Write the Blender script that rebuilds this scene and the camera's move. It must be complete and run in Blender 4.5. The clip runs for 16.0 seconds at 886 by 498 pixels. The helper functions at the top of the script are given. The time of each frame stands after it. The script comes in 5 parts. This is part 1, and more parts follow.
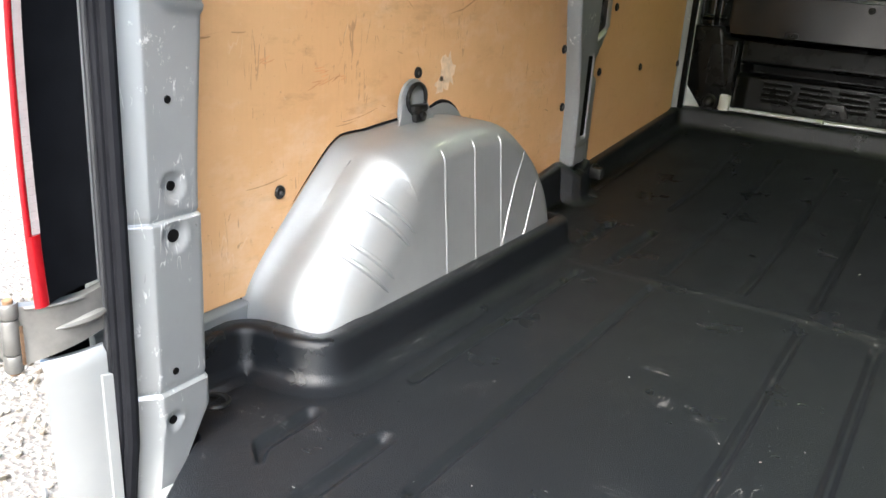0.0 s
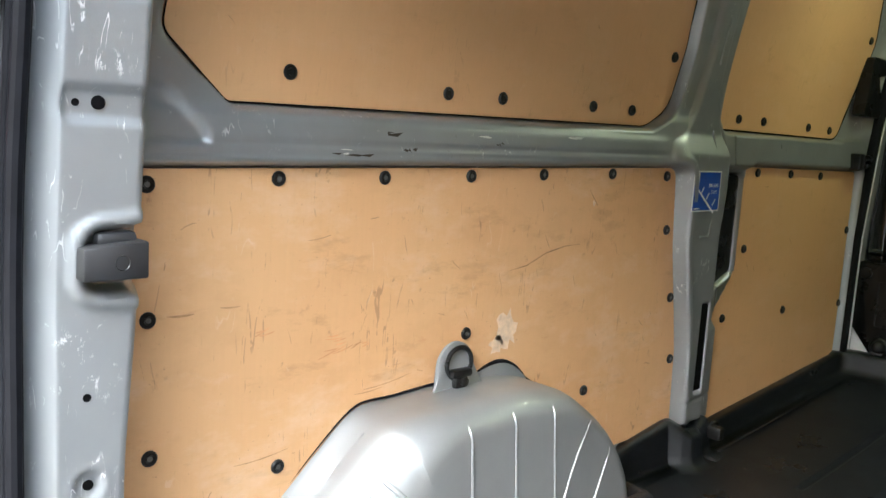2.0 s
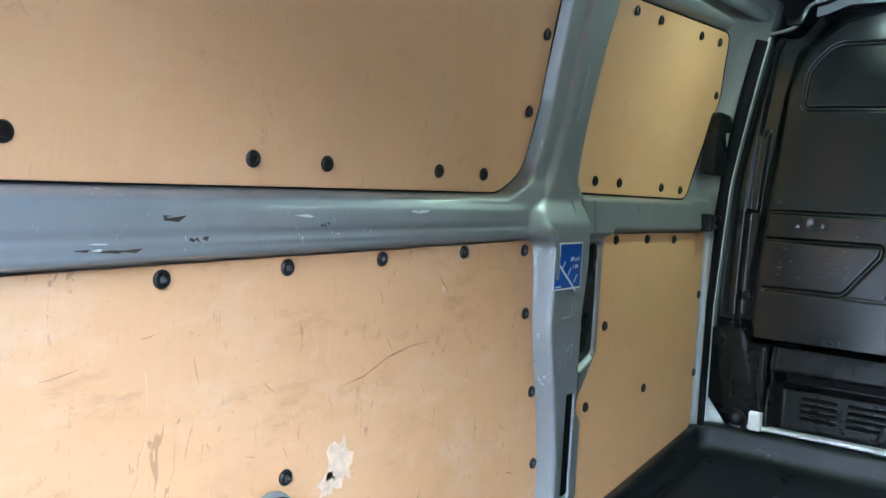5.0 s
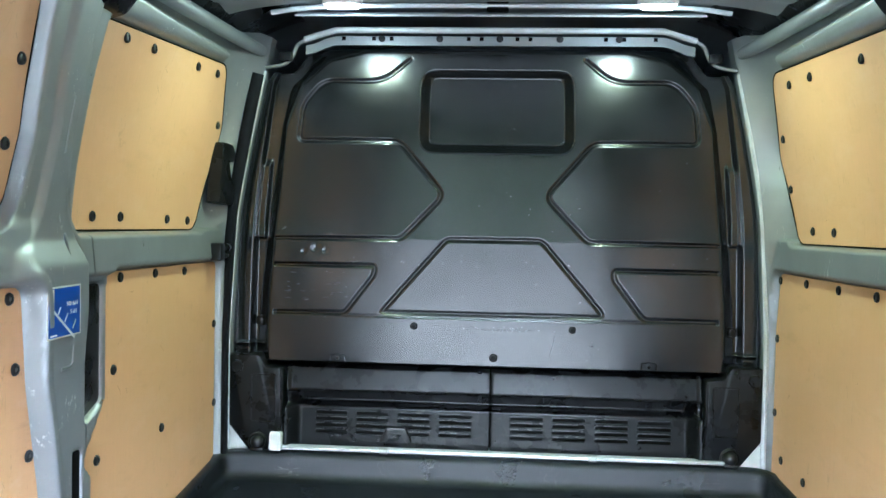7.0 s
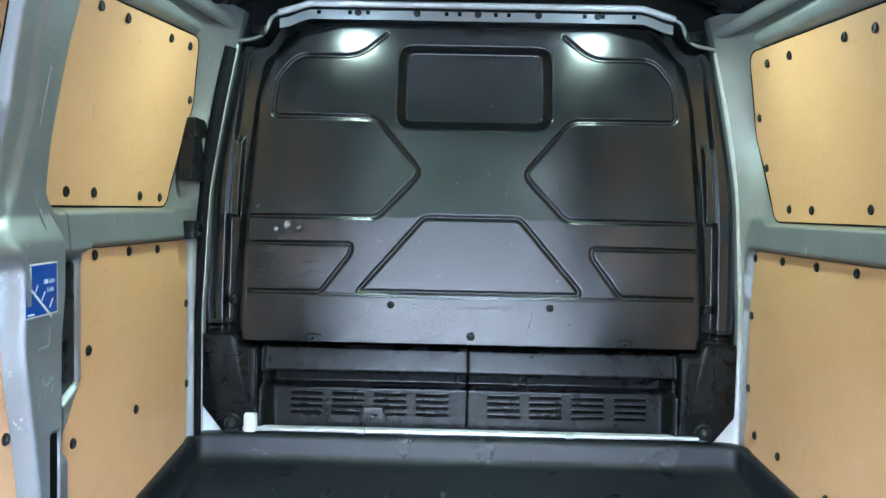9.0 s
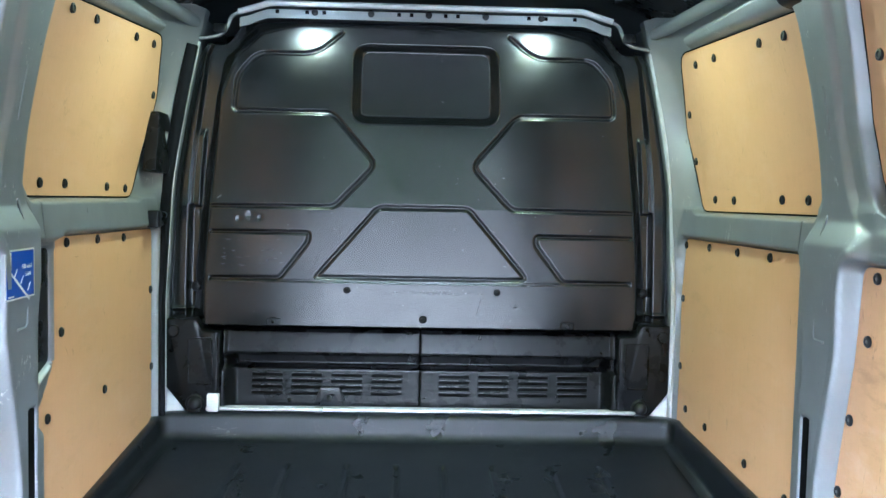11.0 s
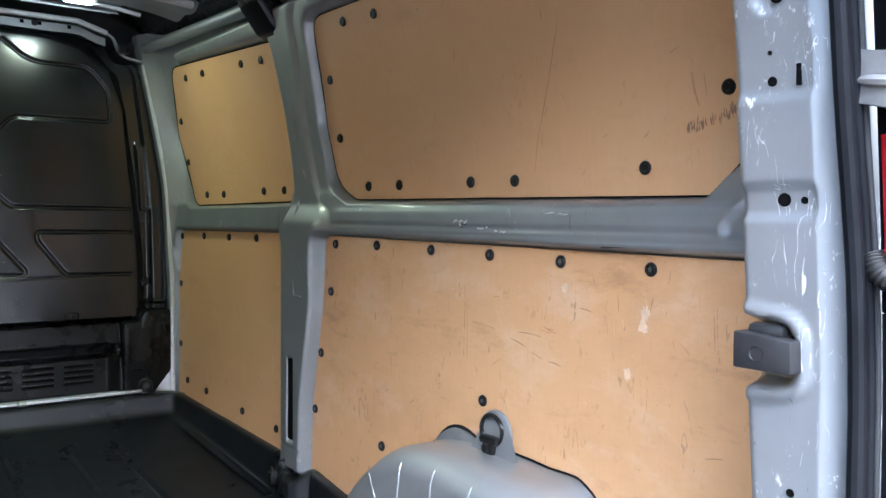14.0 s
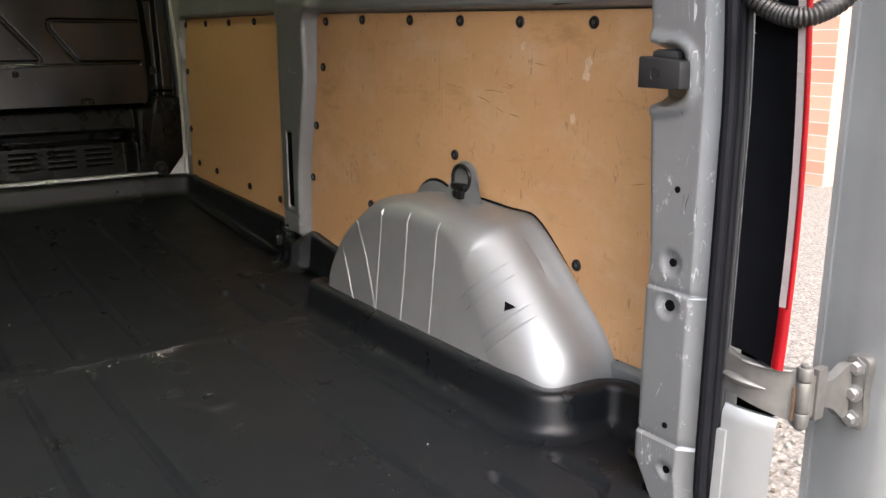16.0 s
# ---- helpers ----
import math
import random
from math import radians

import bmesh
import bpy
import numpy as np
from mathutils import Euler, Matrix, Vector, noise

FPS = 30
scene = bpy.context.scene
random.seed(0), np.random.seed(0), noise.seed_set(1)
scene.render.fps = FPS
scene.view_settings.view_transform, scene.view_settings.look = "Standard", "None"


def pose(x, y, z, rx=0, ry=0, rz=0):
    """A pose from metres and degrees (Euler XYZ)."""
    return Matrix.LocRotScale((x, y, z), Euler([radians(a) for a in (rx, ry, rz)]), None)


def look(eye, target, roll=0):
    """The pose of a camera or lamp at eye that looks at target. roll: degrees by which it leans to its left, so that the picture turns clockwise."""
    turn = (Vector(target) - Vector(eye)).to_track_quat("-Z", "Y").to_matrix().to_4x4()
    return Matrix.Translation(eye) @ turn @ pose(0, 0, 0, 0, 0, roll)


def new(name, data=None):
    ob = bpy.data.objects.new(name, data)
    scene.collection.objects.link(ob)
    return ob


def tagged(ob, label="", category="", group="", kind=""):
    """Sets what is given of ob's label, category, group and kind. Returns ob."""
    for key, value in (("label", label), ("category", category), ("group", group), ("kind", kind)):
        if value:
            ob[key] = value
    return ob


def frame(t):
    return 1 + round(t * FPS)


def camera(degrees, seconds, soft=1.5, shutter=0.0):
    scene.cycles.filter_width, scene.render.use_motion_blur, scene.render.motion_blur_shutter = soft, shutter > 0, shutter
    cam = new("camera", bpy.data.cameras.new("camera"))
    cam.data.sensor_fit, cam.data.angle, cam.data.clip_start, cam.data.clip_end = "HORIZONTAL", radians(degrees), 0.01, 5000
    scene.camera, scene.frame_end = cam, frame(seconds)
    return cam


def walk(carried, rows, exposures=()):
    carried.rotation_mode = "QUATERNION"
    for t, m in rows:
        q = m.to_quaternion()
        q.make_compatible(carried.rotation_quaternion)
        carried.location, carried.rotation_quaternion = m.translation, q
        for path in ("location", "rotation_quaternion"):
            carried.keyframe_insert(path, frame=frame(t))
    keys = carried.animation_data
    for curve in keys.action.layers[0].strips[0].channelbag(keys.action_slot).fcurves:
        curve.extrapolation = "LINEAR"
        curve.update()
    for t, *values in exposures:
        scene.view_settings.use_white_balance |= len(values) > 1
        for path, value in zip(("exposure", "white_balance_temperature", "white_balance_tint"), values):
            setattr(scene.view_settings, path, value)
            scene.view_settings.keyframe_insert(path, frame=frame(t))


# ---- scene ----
cam = camera(54.7, 16.0)
PATH = [
    (0, (0.121, -0.623, 0.687), (-0.849, 0.994, 0.021), 3.9),
    (0.5, (0.147, -0.481, 0.707), (-1.034, 0.983, 0.027), 3.0),
    (1, (0.233, -0.353, 0.743), (-1.104, 0.975, 0.072), 3.3),
    (1.5, (0.268, -0.296, 0.794), (-1.145, 1.038, 0.323), 3.4),
    (2, (0.272, -0.287, 0.829), (-1.162, 1.078, 0.548), 3.5),
    (2.5, (0.279, -0.285, 0.857), (-1.167, 1.092, 0.748), 3.2),
    (3, (0.279, -0.286, 0.866), (-1.154, 1.107, 0.799), 2.2),
    (3.2, (0.278, -0.277, 0.861), (-1.144, 1.127, 0.788), 2.0),
    (5.3, (-0.018, 0.013, 0.871), (-1.06, 1.713, 0.725), 3.3),
    (5.5, (0.012, 0.005, 0.873), (-0.949, 1.753, 0.733), 3.3),
    (6, (0.124, -0.05, 0.894), (-0.545, 1.831, 0.776), 2.8),
    (6.5, (0.117, -0.016, 0.904), (-0.182, 1.961, 0.856), 1.8),
    (7, (0.019, 0.034, 0.896), (-0.113, 2.028, 0.837), 1.1),
    (7.5, (-0.042, 0.066, 0.885), (-0.118, 2.063, 0.811), 1.1),
    (8, (-0.052, 0.077, 0.884), (-0.106, 2.075, 0.797), 1.0),
    (8.5, (-0.052, 0.075, 0.884), (-0.089, 2.072, 0.79), 1.1),
    (11, (-0.034, -0.105, 0.882), (0.038, 1.891, 0.763), 1.2),
    (11.5, (-0.059, -0.111, 0.886), (0.38, 1.838, 0.785), 1.0),
    (12, (-0.136, -0.082, 0.876), (0.781, 1.695, 0.814), 0.8),
    (12.5, (-0.165, -0.119, 0.863), (0.947, 1.543, 0.815), 1.0),
    (13, (-0.179, -0.257, 0.853), (0.979, 1.372, 0.806), 1.1),
    (13.5, (-0.212, -0.399, 0.831), (0.971, 1.213, 0.781), 0.6),
    (14, (-0.247, -0.472, 0.805), (0.94, 1.137, 0.741), 0.4),
    (14.5, (-0.315, -0.541, 0.766), (0.863, 1.072, 0.666), 0.4),
    (15, (-0.342, -0.627, 0.745), (0.814, 0.982, 0.473), 0.5),
    (15.5, (-0.314, -0.685, 0.71), (0.822, 0.905, 0.282), 0.3),
    (16, (-0.309, -0.713, 0.705), (0.814, 0.87, 0.222), 0.0),
]
EXPOSURES = [(0.0, 3.85, 5950, 7), (1.0, 3.68, 6000, 7), (2.0, 4.05, 5750, 5), (3.0, 4.6, 5350, 2), (5.5, 4.68, 4520, 3), (6.0, 4.95, 4600, 0), (7.0, 5.42, 4700, 3), (8.5, 5.48, 4550, 5), (11.0, 5.4, 4600, 6), (12.0, 4.83, 4400, 8), (12.5, 4.85, 4600, 8), (13.0, 4.9, 4600, 9), (14.0, 4.18, 5050, 10), (14.5, 3.92, 5700, 8), (15.0, 3.9, 5750, 8), (15.5, 3.33, 6300, 13), (16.0, 3.2, 6280, 13)]
walk(cam, [(t, look(eye, target, roll)) for t, eye, target, roll in PATH], EXPOSURES)
# ---- world and light ----
world = bpy.data.worlds.new("sky")
scene.world = world
world.use_nodes = True
wn = world.node_tree
sky = wn.nodes.new("ShaderNodeTexSky")
sky.sky_type = 'NISHITA'
sky.sun_disc = False
sky.sun_elevation = radians(44.4)
sky.sun_rotation = radians(180)
sky.dust_density = 6.0
wn.links.new(sky.outputs[0], wn.nodes["Background"].inputs[0])
wn.nodes["Background"].inputs[1].default_value = 0.085

sun_data = bpy.data.lights.new("sun", 'SUN')
sun_data.energy, sun_data.angle, sun_data.color = 1.5, radians(125), (1.0, 0.95, 0.88)
sun = new("sun", sun_data)
sun.matrix_world = look((0.0, -5.0, 4.9), (0, 0, 0))


# ---- material helpers ----
class Nodes:
    """A small builder for node materials."""

    def __init__(self, name):
        self.mat = bpy.data.materials.new(name)
        self.mat.use_nodes = True
        self.t = self.mat.node_tree
        self.bsdf = self.t.nodes["Principled BSDF"]
        self.coord = self.t.nodes.new("ShaderNodeTexCoord").outputs["Object"]

    def link(self, a, b):
        self.t.links.new(a, b)

    def node(self, kind, **inputs):
        n = self.t.nodes.new(kind)
        for key, value in inputs.items():
            slot = n.inputs[key.replace("_", " ")]
            if hasattr(value, "links"):
                self.link(value, slot)
            else:
                slot.default_value = value
        return n

    def mapped(self, scale=(1, 1, 1), turn=(0, 0, 0), at=(0, 0, 0), src=None):
        n = self.t.nodes.new("ShaderNodeMapping")
        self.link(src or self.coord, n.inputs[0])
        n.inputs["Scale"].default_value = scale
        n.inputs["Rotation"].default_value = turn
        n.inputs["Location"].default_value = at
        return n.outputs[0]

    def noise(self, scale, detail=4.0, rough=0.6, vec=None, distort=0.0):
        n = self.node("ShaderNodeTexNoise", Scale=scale, Detail=detail, Roughness=rough, Distortion=distort)
        self.link(vec or self.coord, n.inputs["Vector"])
        return n.outputs["Fac"]

    def ramp(self, fac, *stops):
        n = self.t.nodes.new("ShaderNodeValToRGB")
        e = n.color_ramp.elements
        while len(e) < len(stops):
            e.new(0.5)
        for slot, (p, c) in zip(e, stops):
            slot.position = p
            slot.color = (c, c, c, 1) if isinstance(c, (int, float)) else (*c, 1)
        self.link(fac, n.inputs[0])
        return n.outputs[0]

    def math(self, op, a, b=0.0):
        n = self.t.nodes.new("ShaderNodeMath")
        n.operation = op
        for slot, v in zip(n.inputs, (a, b)):
            if hasattr(v, "links"):
                self.link(v, slot)
            else:
                slot.default_value = v
        return n.outputs[0]

    def mix(self, fac, a, b, mode='MIX'):
        n = self.t.nodes.new("ShaderNodeMix")
        n.data_type, n.blend_type = 'RGBA', mode
        for slot, v in ((n.inputs[0], fac), (n.inputs[6], a), (n.inputs[7], b)):
            if hasattr(v, "links"):
                self.link(v, slot)
            elif isinstance(v, (int, float)):
                slot.default_value = v
            else:
                slot.default_value = (*v, 1)
        return n.outputs[2]

    def bump(self, height, strength=0.3, distance=0.002):
        n = self.node("ShaderNodeBump", Strength=strength, Distance=distance)
        self.link(height, n.inputs["Height"])
        self.link(n.outputs[0], self.bsdf.inputs["Normal"])

    def done(self, color=None, rough=None, metal=None, **more):
        pairs = [("Base Color", color), ("Roughness", rough), ("Metallic", metal)]
        pairs += [(k.replace("_", " "), v) for k, v in more.items()]
        for key, v in pairs:
            if v is None:
                continue
            slot = self.bsdf.inputs[key]
            if hasattr(v, "links"):
                self.link(v, slot)
            elif isinstance(v, (int, float)):
                slot.default_value = v
            else:
                slot.default_value = (*v, 1)
        return self.mat


def plain(name, color, rough=0.5, metal=0.0, vary=0.12, scale=30.0, wear=0.2, **more):
    """Paint, rubber or plastic with slight mottling and wear of its gloss."""
    m = Nodes(name)
    n = m.noise(scale, 5)
    dark = tuple(c * (1 - vary) for c in color)
    light = tuple(min(1, c * (1 + vary)) for c in color)
    col = m.ramp(n, (0.3, dark), (0.7, light))
    r = m.ramp(m.noise(scale * 0.3, 4), (0.3, max(0.03, rough * (1 - wear))), (0.7, min(1, rough * (1 + wear))))
    m.bump(m.noise(scale * 12, 2), 0.03, 0.0006)
    return m.done(col, r, metal, **more)


def hairlines(m, scale, turn, width, keep, at=0):
    """Long fine scratches: the mid level of a noise drawn out along the local z axis, kept in patches."""
    v = m.mapped(scale, turn, (at, at * 0.7, at * 1.3))
    w = m.noise(1.0, 1.5, 0.5, v, 0.3)
    line = m.math('LESS_THAN', m.math('ABSOLUTE', m.math('SUBTRACT', w, 0.5)), width)
    patch = m.ramp(m.noise(7.0, 4, 0.65, m.mapped((1, 1, 1), (0, 0, 0), (at * 3, 1, at))), (keep, 0.0), (keep + 0.05, 1.0))
    broken = m.ramp(m.noise(60, 2), (0.42, 0.0), (0.5, 1.0))
    return m.math('MULTIPLY', m.math('MULTIPLY', line, patch), broken)


def silver_paint(name, scratched=0.0, base=(0.340, 0.358, 0.366)):
    """Metallic silver paint; scratched: pale chips, short scratches and a few dark rubs."""
    m = Nodes(name)
    n = m.noise(6, 5)
    col = m.ramp(n, (0.3, tuple(c * 0.92 for c in base)), (0.7, tuple(c * 1.05 for c in base)))
    rough = m.ramp(m.noise(9, 5), (0.3, 0.40), (0.75, 0.50))
    metal = 0.62
    if scratched:
        marks = hairlines(m, (60, 60, 9), (0.25, 0, 0), 0.008, 0.57 + 0.08 * (1 - scratched))
        for scale, turn, at in (((50, 50, 10), (-0.5, 0, 0), 2), ((55, 55, 12), (1.1, 0, 0), 5), ((90, 90, 20), (0.05, 0, 0), 8)):
            marks = m.math('MAXIMUM', marks, hairlines(m, scale, turn, 0.008, 0.60 + 0.08 * (1 - scratched), at))
        spots = m.ramp(m.noise(95, 5, 0.75, m.mapped((1, 1, 0.55))), (0.585, 0.0), (0.61, 1.0))
        where = m.ramp(m.noise(9, 4, 0.65, m.mapped((1, 1, 1), (0, 0, 0), (4, 4, 1))), (0.535 + 0.13 * (1 - scratched), 0.0), (0.61 + 0.13 * (1 - scratched), 1.0))
        scuff = m.math('MULTIPLY', spots, where)
        both = m.math('MULTIPLY', m.math('MAXIMUM', marks, scuff), 0.72)
        col = m.mix(both, col, (0.80, 0.81, 0.82))
        rough = m.math('ADD', rough, m.math('MULTIPLY', both, 0.25))
        metal = m.math('SUBTRACT', 0.62, m.math('MULTIPLY', both, 0.6))
        dark = hairlines(m, (40, 40, 8), (0.9, 0, 0), 0.005, 0.62, 11)
        col = m.mix(m.math('MULTIPLY', dark, 0.8), col, (0.07, 0.06, 0.05))
    m.bump(m.noise(250, 2), 0.04, 0.0008)
    return m.done(col, rough, metal, Coat_Weight=0.30, Coat_Roughness=0.12)


def plywood(name, base=(0.67, 0.388, 0.182), wear=1.0):
    """Smooth-faced birch ply with fine upright grain, rubbed stains and dark scrapes."""
    m = Nodes(name)
    grain = m.noise(1.0, 6, 0.65, m.mapped((120, 120, 6)))
    broad = m.noise(2.4, 5, 0.6)
    col = m.ramp(grain, (0.25, tuple(c * 0.97 for c in base)), (0.75, tuple(min(1, c * 1.025) for c in base)))
    col = m.mix(m.ramp(broad, (0.35, 0.0), (0.72, 0.45)), col, (0.71, 0.45, 0.225))
    col = m.mix(m.ramp(m.noise(3.1, 6, 0.7, m.mapped((1, 1, 1.6), (0, 0, 0), (5, 2, 8))), (0.48, 0.0), (0.76, 0.38 * wear)), col, (0.43, 0.235, 0.10))
    smear = m.noise(1.0, 6, 0.72, m.mapped((5, 5, 16), (0, 0, 0), (1, 4, 2)))
    col = m.mix(m.ramp(smear, (0.57, 0.0), (0.72, 0.36 * wear)), col, (0.26, 0.135, 0.05))
    chalk = m.noise(1.0, 6, 0.7, m.mapped((3.5, 3.5, 7), (0, 0, 0), (8, 1, 6)))
    col = m.mix(m.ramp(chalk, (0.52, 0.0), (0.70, 0.42 * wear)), col, (0.78, 0.58, 0.40))
    red = m.noise(1.0, 5, 0.7, m.mapped((9, 9, 26), (0, 0, 0), (3, 7, 5)))
    col = m.mix(m.ramp(red, (0.66, 0.0), (0.76, 0.45 * wear)), col, (0.44, 0.15, 0.06))
    blot = m.math('MULTIPLY', m.ramp(m.noise(34, 6, 0.75, m.mapped((1, 1, 0.6), (0.4, 0, 0))), (0.60, 0.0), (0.72, 0.65)), m.ramp(m.noise(3.4, 4, 0.6, m.mapped((1, 1, 1), (0, 0, 0), (2, 6, 3))), (0.48, 0.0), (0.64, 1.0)))
    col = m.mix(m.math('MULTIPLY', blot, wear), col, (0.24, 0.10, 0.045))
    a = hairlines(m, (40, 40, 4), (0.2, 0, 0), 0.010, 0.57, 3)
    b = hairlines(m, (34, 34, 6), (-0.7, 0, 0), 0.009, 0.58, 6)
    c = hairlines(m, (28, 28, 4), (1.35, 0, 0), 0.009, 0.59, 9)
    col = m.mix(m.math('MULTIPLY', m.math('MAXIMUM', m.math('MAXIMUM', a, b), c), 0.42 * wear), col, (0.17, 0.08, 0.035))
    dots = m.ramp(m.noise(150, 3, 0.6), (0.70, 0.0), (0.74, 0.5))
    col = m.mix(m.math('MULTIPLY', dots, wear), col, (0.20, 0.10, 0.045))
    pale = hairlines(m, (30, 30, 8), (0.9, 0, 0), 0.009, 0.58, 13)
    col = m.mix(m.math('MULTIPLY', pale, 0.22 * wear), col, (0.80, 0.64, 0.47))
    m.bump(m.math('ADD', grain, m.noise(60, 3)), 0.05, 0.0006)
    return m.done(col, m.ramp(broad, (0.3, 0.42), (0.7, 0.58)), 0.0)


def liner_plastic():
    """Grained black polythene, dulled with dust and pale scuffs."""
    m = Nodes("black liner")
    cell = m.t.nodes.new("ShaderNodeTexVoronoi")
    cell.inputs["Scale"].default_value = 540
    m.link(m.coord, cell.inputs["Vector"])
    fine = m.math('ADD', cell.outputs["Distance"], m.math('MULTIPLY', m.noise(520, 2), 0.5))
    dust = m.ramp(m.noise(3.2, 6, 0.7), (0.45, 0.0), (0.80, 0.10))
    scuff = m.math('MAXIMUM', hairlines(m, (4, 40, 40), (0, 0, 0.5), 0.008, 0.58, 2), hairlines(m, (40, 5, 40), (0, 0, 0.3), 0.008, 0.58, 6))
    spots = m.ramp(m.noise(75, 5, 0.75), (0.72, 0.0), (0.78, 0.3))
    col = m.mix(dust, (0.0060, 0.0073, 0.0094), (0.020, 0.0235, 0.0275))
    col = m.mix(m.math('MAXIMUM', m.math('MULTIPLY', scuff, 0.30), spots), col, (0.16, 0.16, 0.16))
    m.bump(fine, 0.62, 0.0008)
    return m.done(col, m.ramp(m.noise(7, 5), (0.3, 0.25), (0.7, 0.38)), 0.0, Specular_IOR_Level=0.34)


def bulkhead_paint():
    """Semi-gloss black paint, rubbed and dusty."""
    m = Nodes("black semi-gloss paint")
    cloud = m.noise(4.5, 6, 0.7)
    rub = m.ramp(m.noise(1.0, 6, 0.75, m.mapped((4, 4, 13))), (0.58, 0.0), (0.82, 0.18))
    chips = m.math('MAXIMUM', hairlines(m, (6, 60, 60), (0, 0.2, 0), 0.004, 0.62, 4), m.ramp(m.noise(90, 4, 0.7), (0.745, 0.0), (0.76, 1.0)))
    col = m.mix(rub, (0.0055, 0.0062, 0.0074), (0.018, 0.0195, 0.023))
    col = m.mix(m.math('MULTIPLY', chips, 0.4), col, (0.30, 0.30, 0.30))
    m.bump(m.noise(2.6, 3), 0.06, 0.01)
    return m.done(col, m.ramp(cloud, (0.3, 0.13), (0.75, 0.25)), 0.0, Specular_IOR_Level=0.85)


def gravel():
    m = Nodes("pale gravel")
    vor = m.t.nodes.new("ShaderNodeTexVoronoi")
    vor.inputs["Scale"].default_value = 55
    m.link(m.coord, vor.inputs["Vector"])
    col = m.ramp(m.noise(70, 4), (0.3, (0.06, 0.05, 0.042)), (0.55, (0.14, 0.128, 0.11)), (0.75, (0.23, 0.218, 0.2)))
    m.bump(vor.outputs["Distance"], 0.9, 0.012)
    return m.done(col, 0.9, 0.0)


def stones():
    m = Nodes("stone chippings")
    geo = m.t.nodes.new("ShaderNodeNewGeometry")
    col = m.ramp(geo.outputs["Random Per Island"], (0.0, (0.07, 0.055, 0.04)), (0.35, (0.15, 0.134, 0.11)), (0.7, (0.23, 0.213, 0.185)), (1.0, (0.32, 0.31, 0.29)))
    m.bump(m.noise(120, 3), 0.3, 0.002)
    return m.done(col, 0.85, 0.0)


def leaves():
    m = Nodes("leaves")
    geo = m.t.nodes.new("ShaderNodeNewGeometry")
    col = m.ramp(geo.outputs["Random Per Island"], (0.0, (0.045, 0.090, 0.018)), (0.6, (0.085, 0.165, 0.035)), (1.0, (0.12, 0.21, 0.05)))
    mat = m.done(col, 0.6, 0.0)
    thin = m.node("ShaderNodeBsdfTranslucent")
    m.link(col, thin.inputs["Color"])
    mixed = m.node("ShaderNodeMixShader", Fac=0.45)
    m.link(m.bsdf.outputs[0], mixed.inputs[1])
    m.link(thin.outputs[0], mixed.inputs[2])
    m.link(mixed.outputs[0], m.t.nodes["Material Output"].inputs["Surface"])
    return mat


def bricks():
    m = Nodes("brickwork")
    b = m.t.nodes.new("ShaderNodeTexBrick")
    m.link(m.mapped((1, 1, 1), (radians(90), 0, radians(90))), b.inputs["Vector"])
    b.inputs["Scale"].default_value = 4.6
    b.inputs["Color1"].default_value = (0.42, 0.22, 0.14, 1)
    b.inputs["Color2"].default_value = (0.50, 0.29, 0.19, 1)
    b.inputs["Mortar"].default_value = (0.50, 0.46, 0.40, 1)
    m.bump(b.outputs["Fac"], 0.5, 0.01)
    return m.done(b.outputs["Color"], 0.9, 0.0)


def lamp_glow():
    m = Nodes("lit lens")
    return m.done((0.9, 0.9, 0.85), 0.4, 0.0, Emission_Color=(0.97, 1.0, 0.86), Emission_Strength=LAMP_GLOW)


LAMP_WATTS, LAMP_GLOW = 0.095, 9.0
M_SILVER = silver_paint("silver paint")
M_SILVER_WORN = silver_paint("scratched silver paint", 0.92)
M_SILVER_RUBBED = silver_paint("lightly rubbed silver paint", 0.35)
M_PALE = plain("pale grey paint", (0.62, 0.64, 0.66), 0.40, 0.3)
M_WHITE = plain("off-white", (0.74, 0.74, 0.71), 0.5, vary=0.06)
M_PLY = plywood("worn plywood")
M_PLY_CLEAN = plywood("plywood", wear=0.35)
M_SCRAPE = plain("scraped wood", (0.44, 0.25, 0.115), 0.7, vary=0.4)
M_SMUDGE = plain("smudged ink", (0.31, 0.18, 0.095), 0.7, vary=0.4, scale=120)
M_REDRUB = plain("reddish rub", (0.58, 0.29, 0.125), 0.7, vary=0.3)
M_SMEAR = plain("dried paint smear", (0.74, 0.56, 0.39), 0.6, vary=0.2, scale=60)
M_LINER = liner_plastic()
M_KICK = plain("black moulded plastic", (0.007, 0.0074, 0.0084), 0.28, vary=0.08, wear=0.15, Specular_IOR_Level=0.26)
M_CAP = plain("black fastener plastic", (0.008, 0.008, 0.008), 0.35, vary=0.3, Specular_IOR_Level=0.35)
M_RUBBER = plain("black rubber", (0.006, 0.0065, 0.0085), 0.6, vary=0.25, Specular_IOR_Level=0.12)
M_PIN = plain("dull pin metal", (0.16, 0.16, 0.155), 0.4, 0.6, vary=0.3)
M_STOP = plain("grey-black rubber", (0.020, 0.0205, 0.022), 0.42, vary=0.2)
M_LIP = plain("grey rubber lip", (0.022, 0.023, 0.026), 0.5, vary=0.2)
M_HOSE = plain("grey-black hose", (0.012, 0.0118, 0.0115), 0.5, vary=0.25)
M_HOUSING = plain("dark grey lamp housing", (0.004, 0.0044, 0.0056), 0.6, vary=0.2, Specular_IOR_Level=0.05)
M_BULKHEAD = bulkhead_paint()
M_DARK = plain("dark cavity", (0.0025, 0.0025, 0.0028), 0.85, Specular_IOR_Level=0.08)
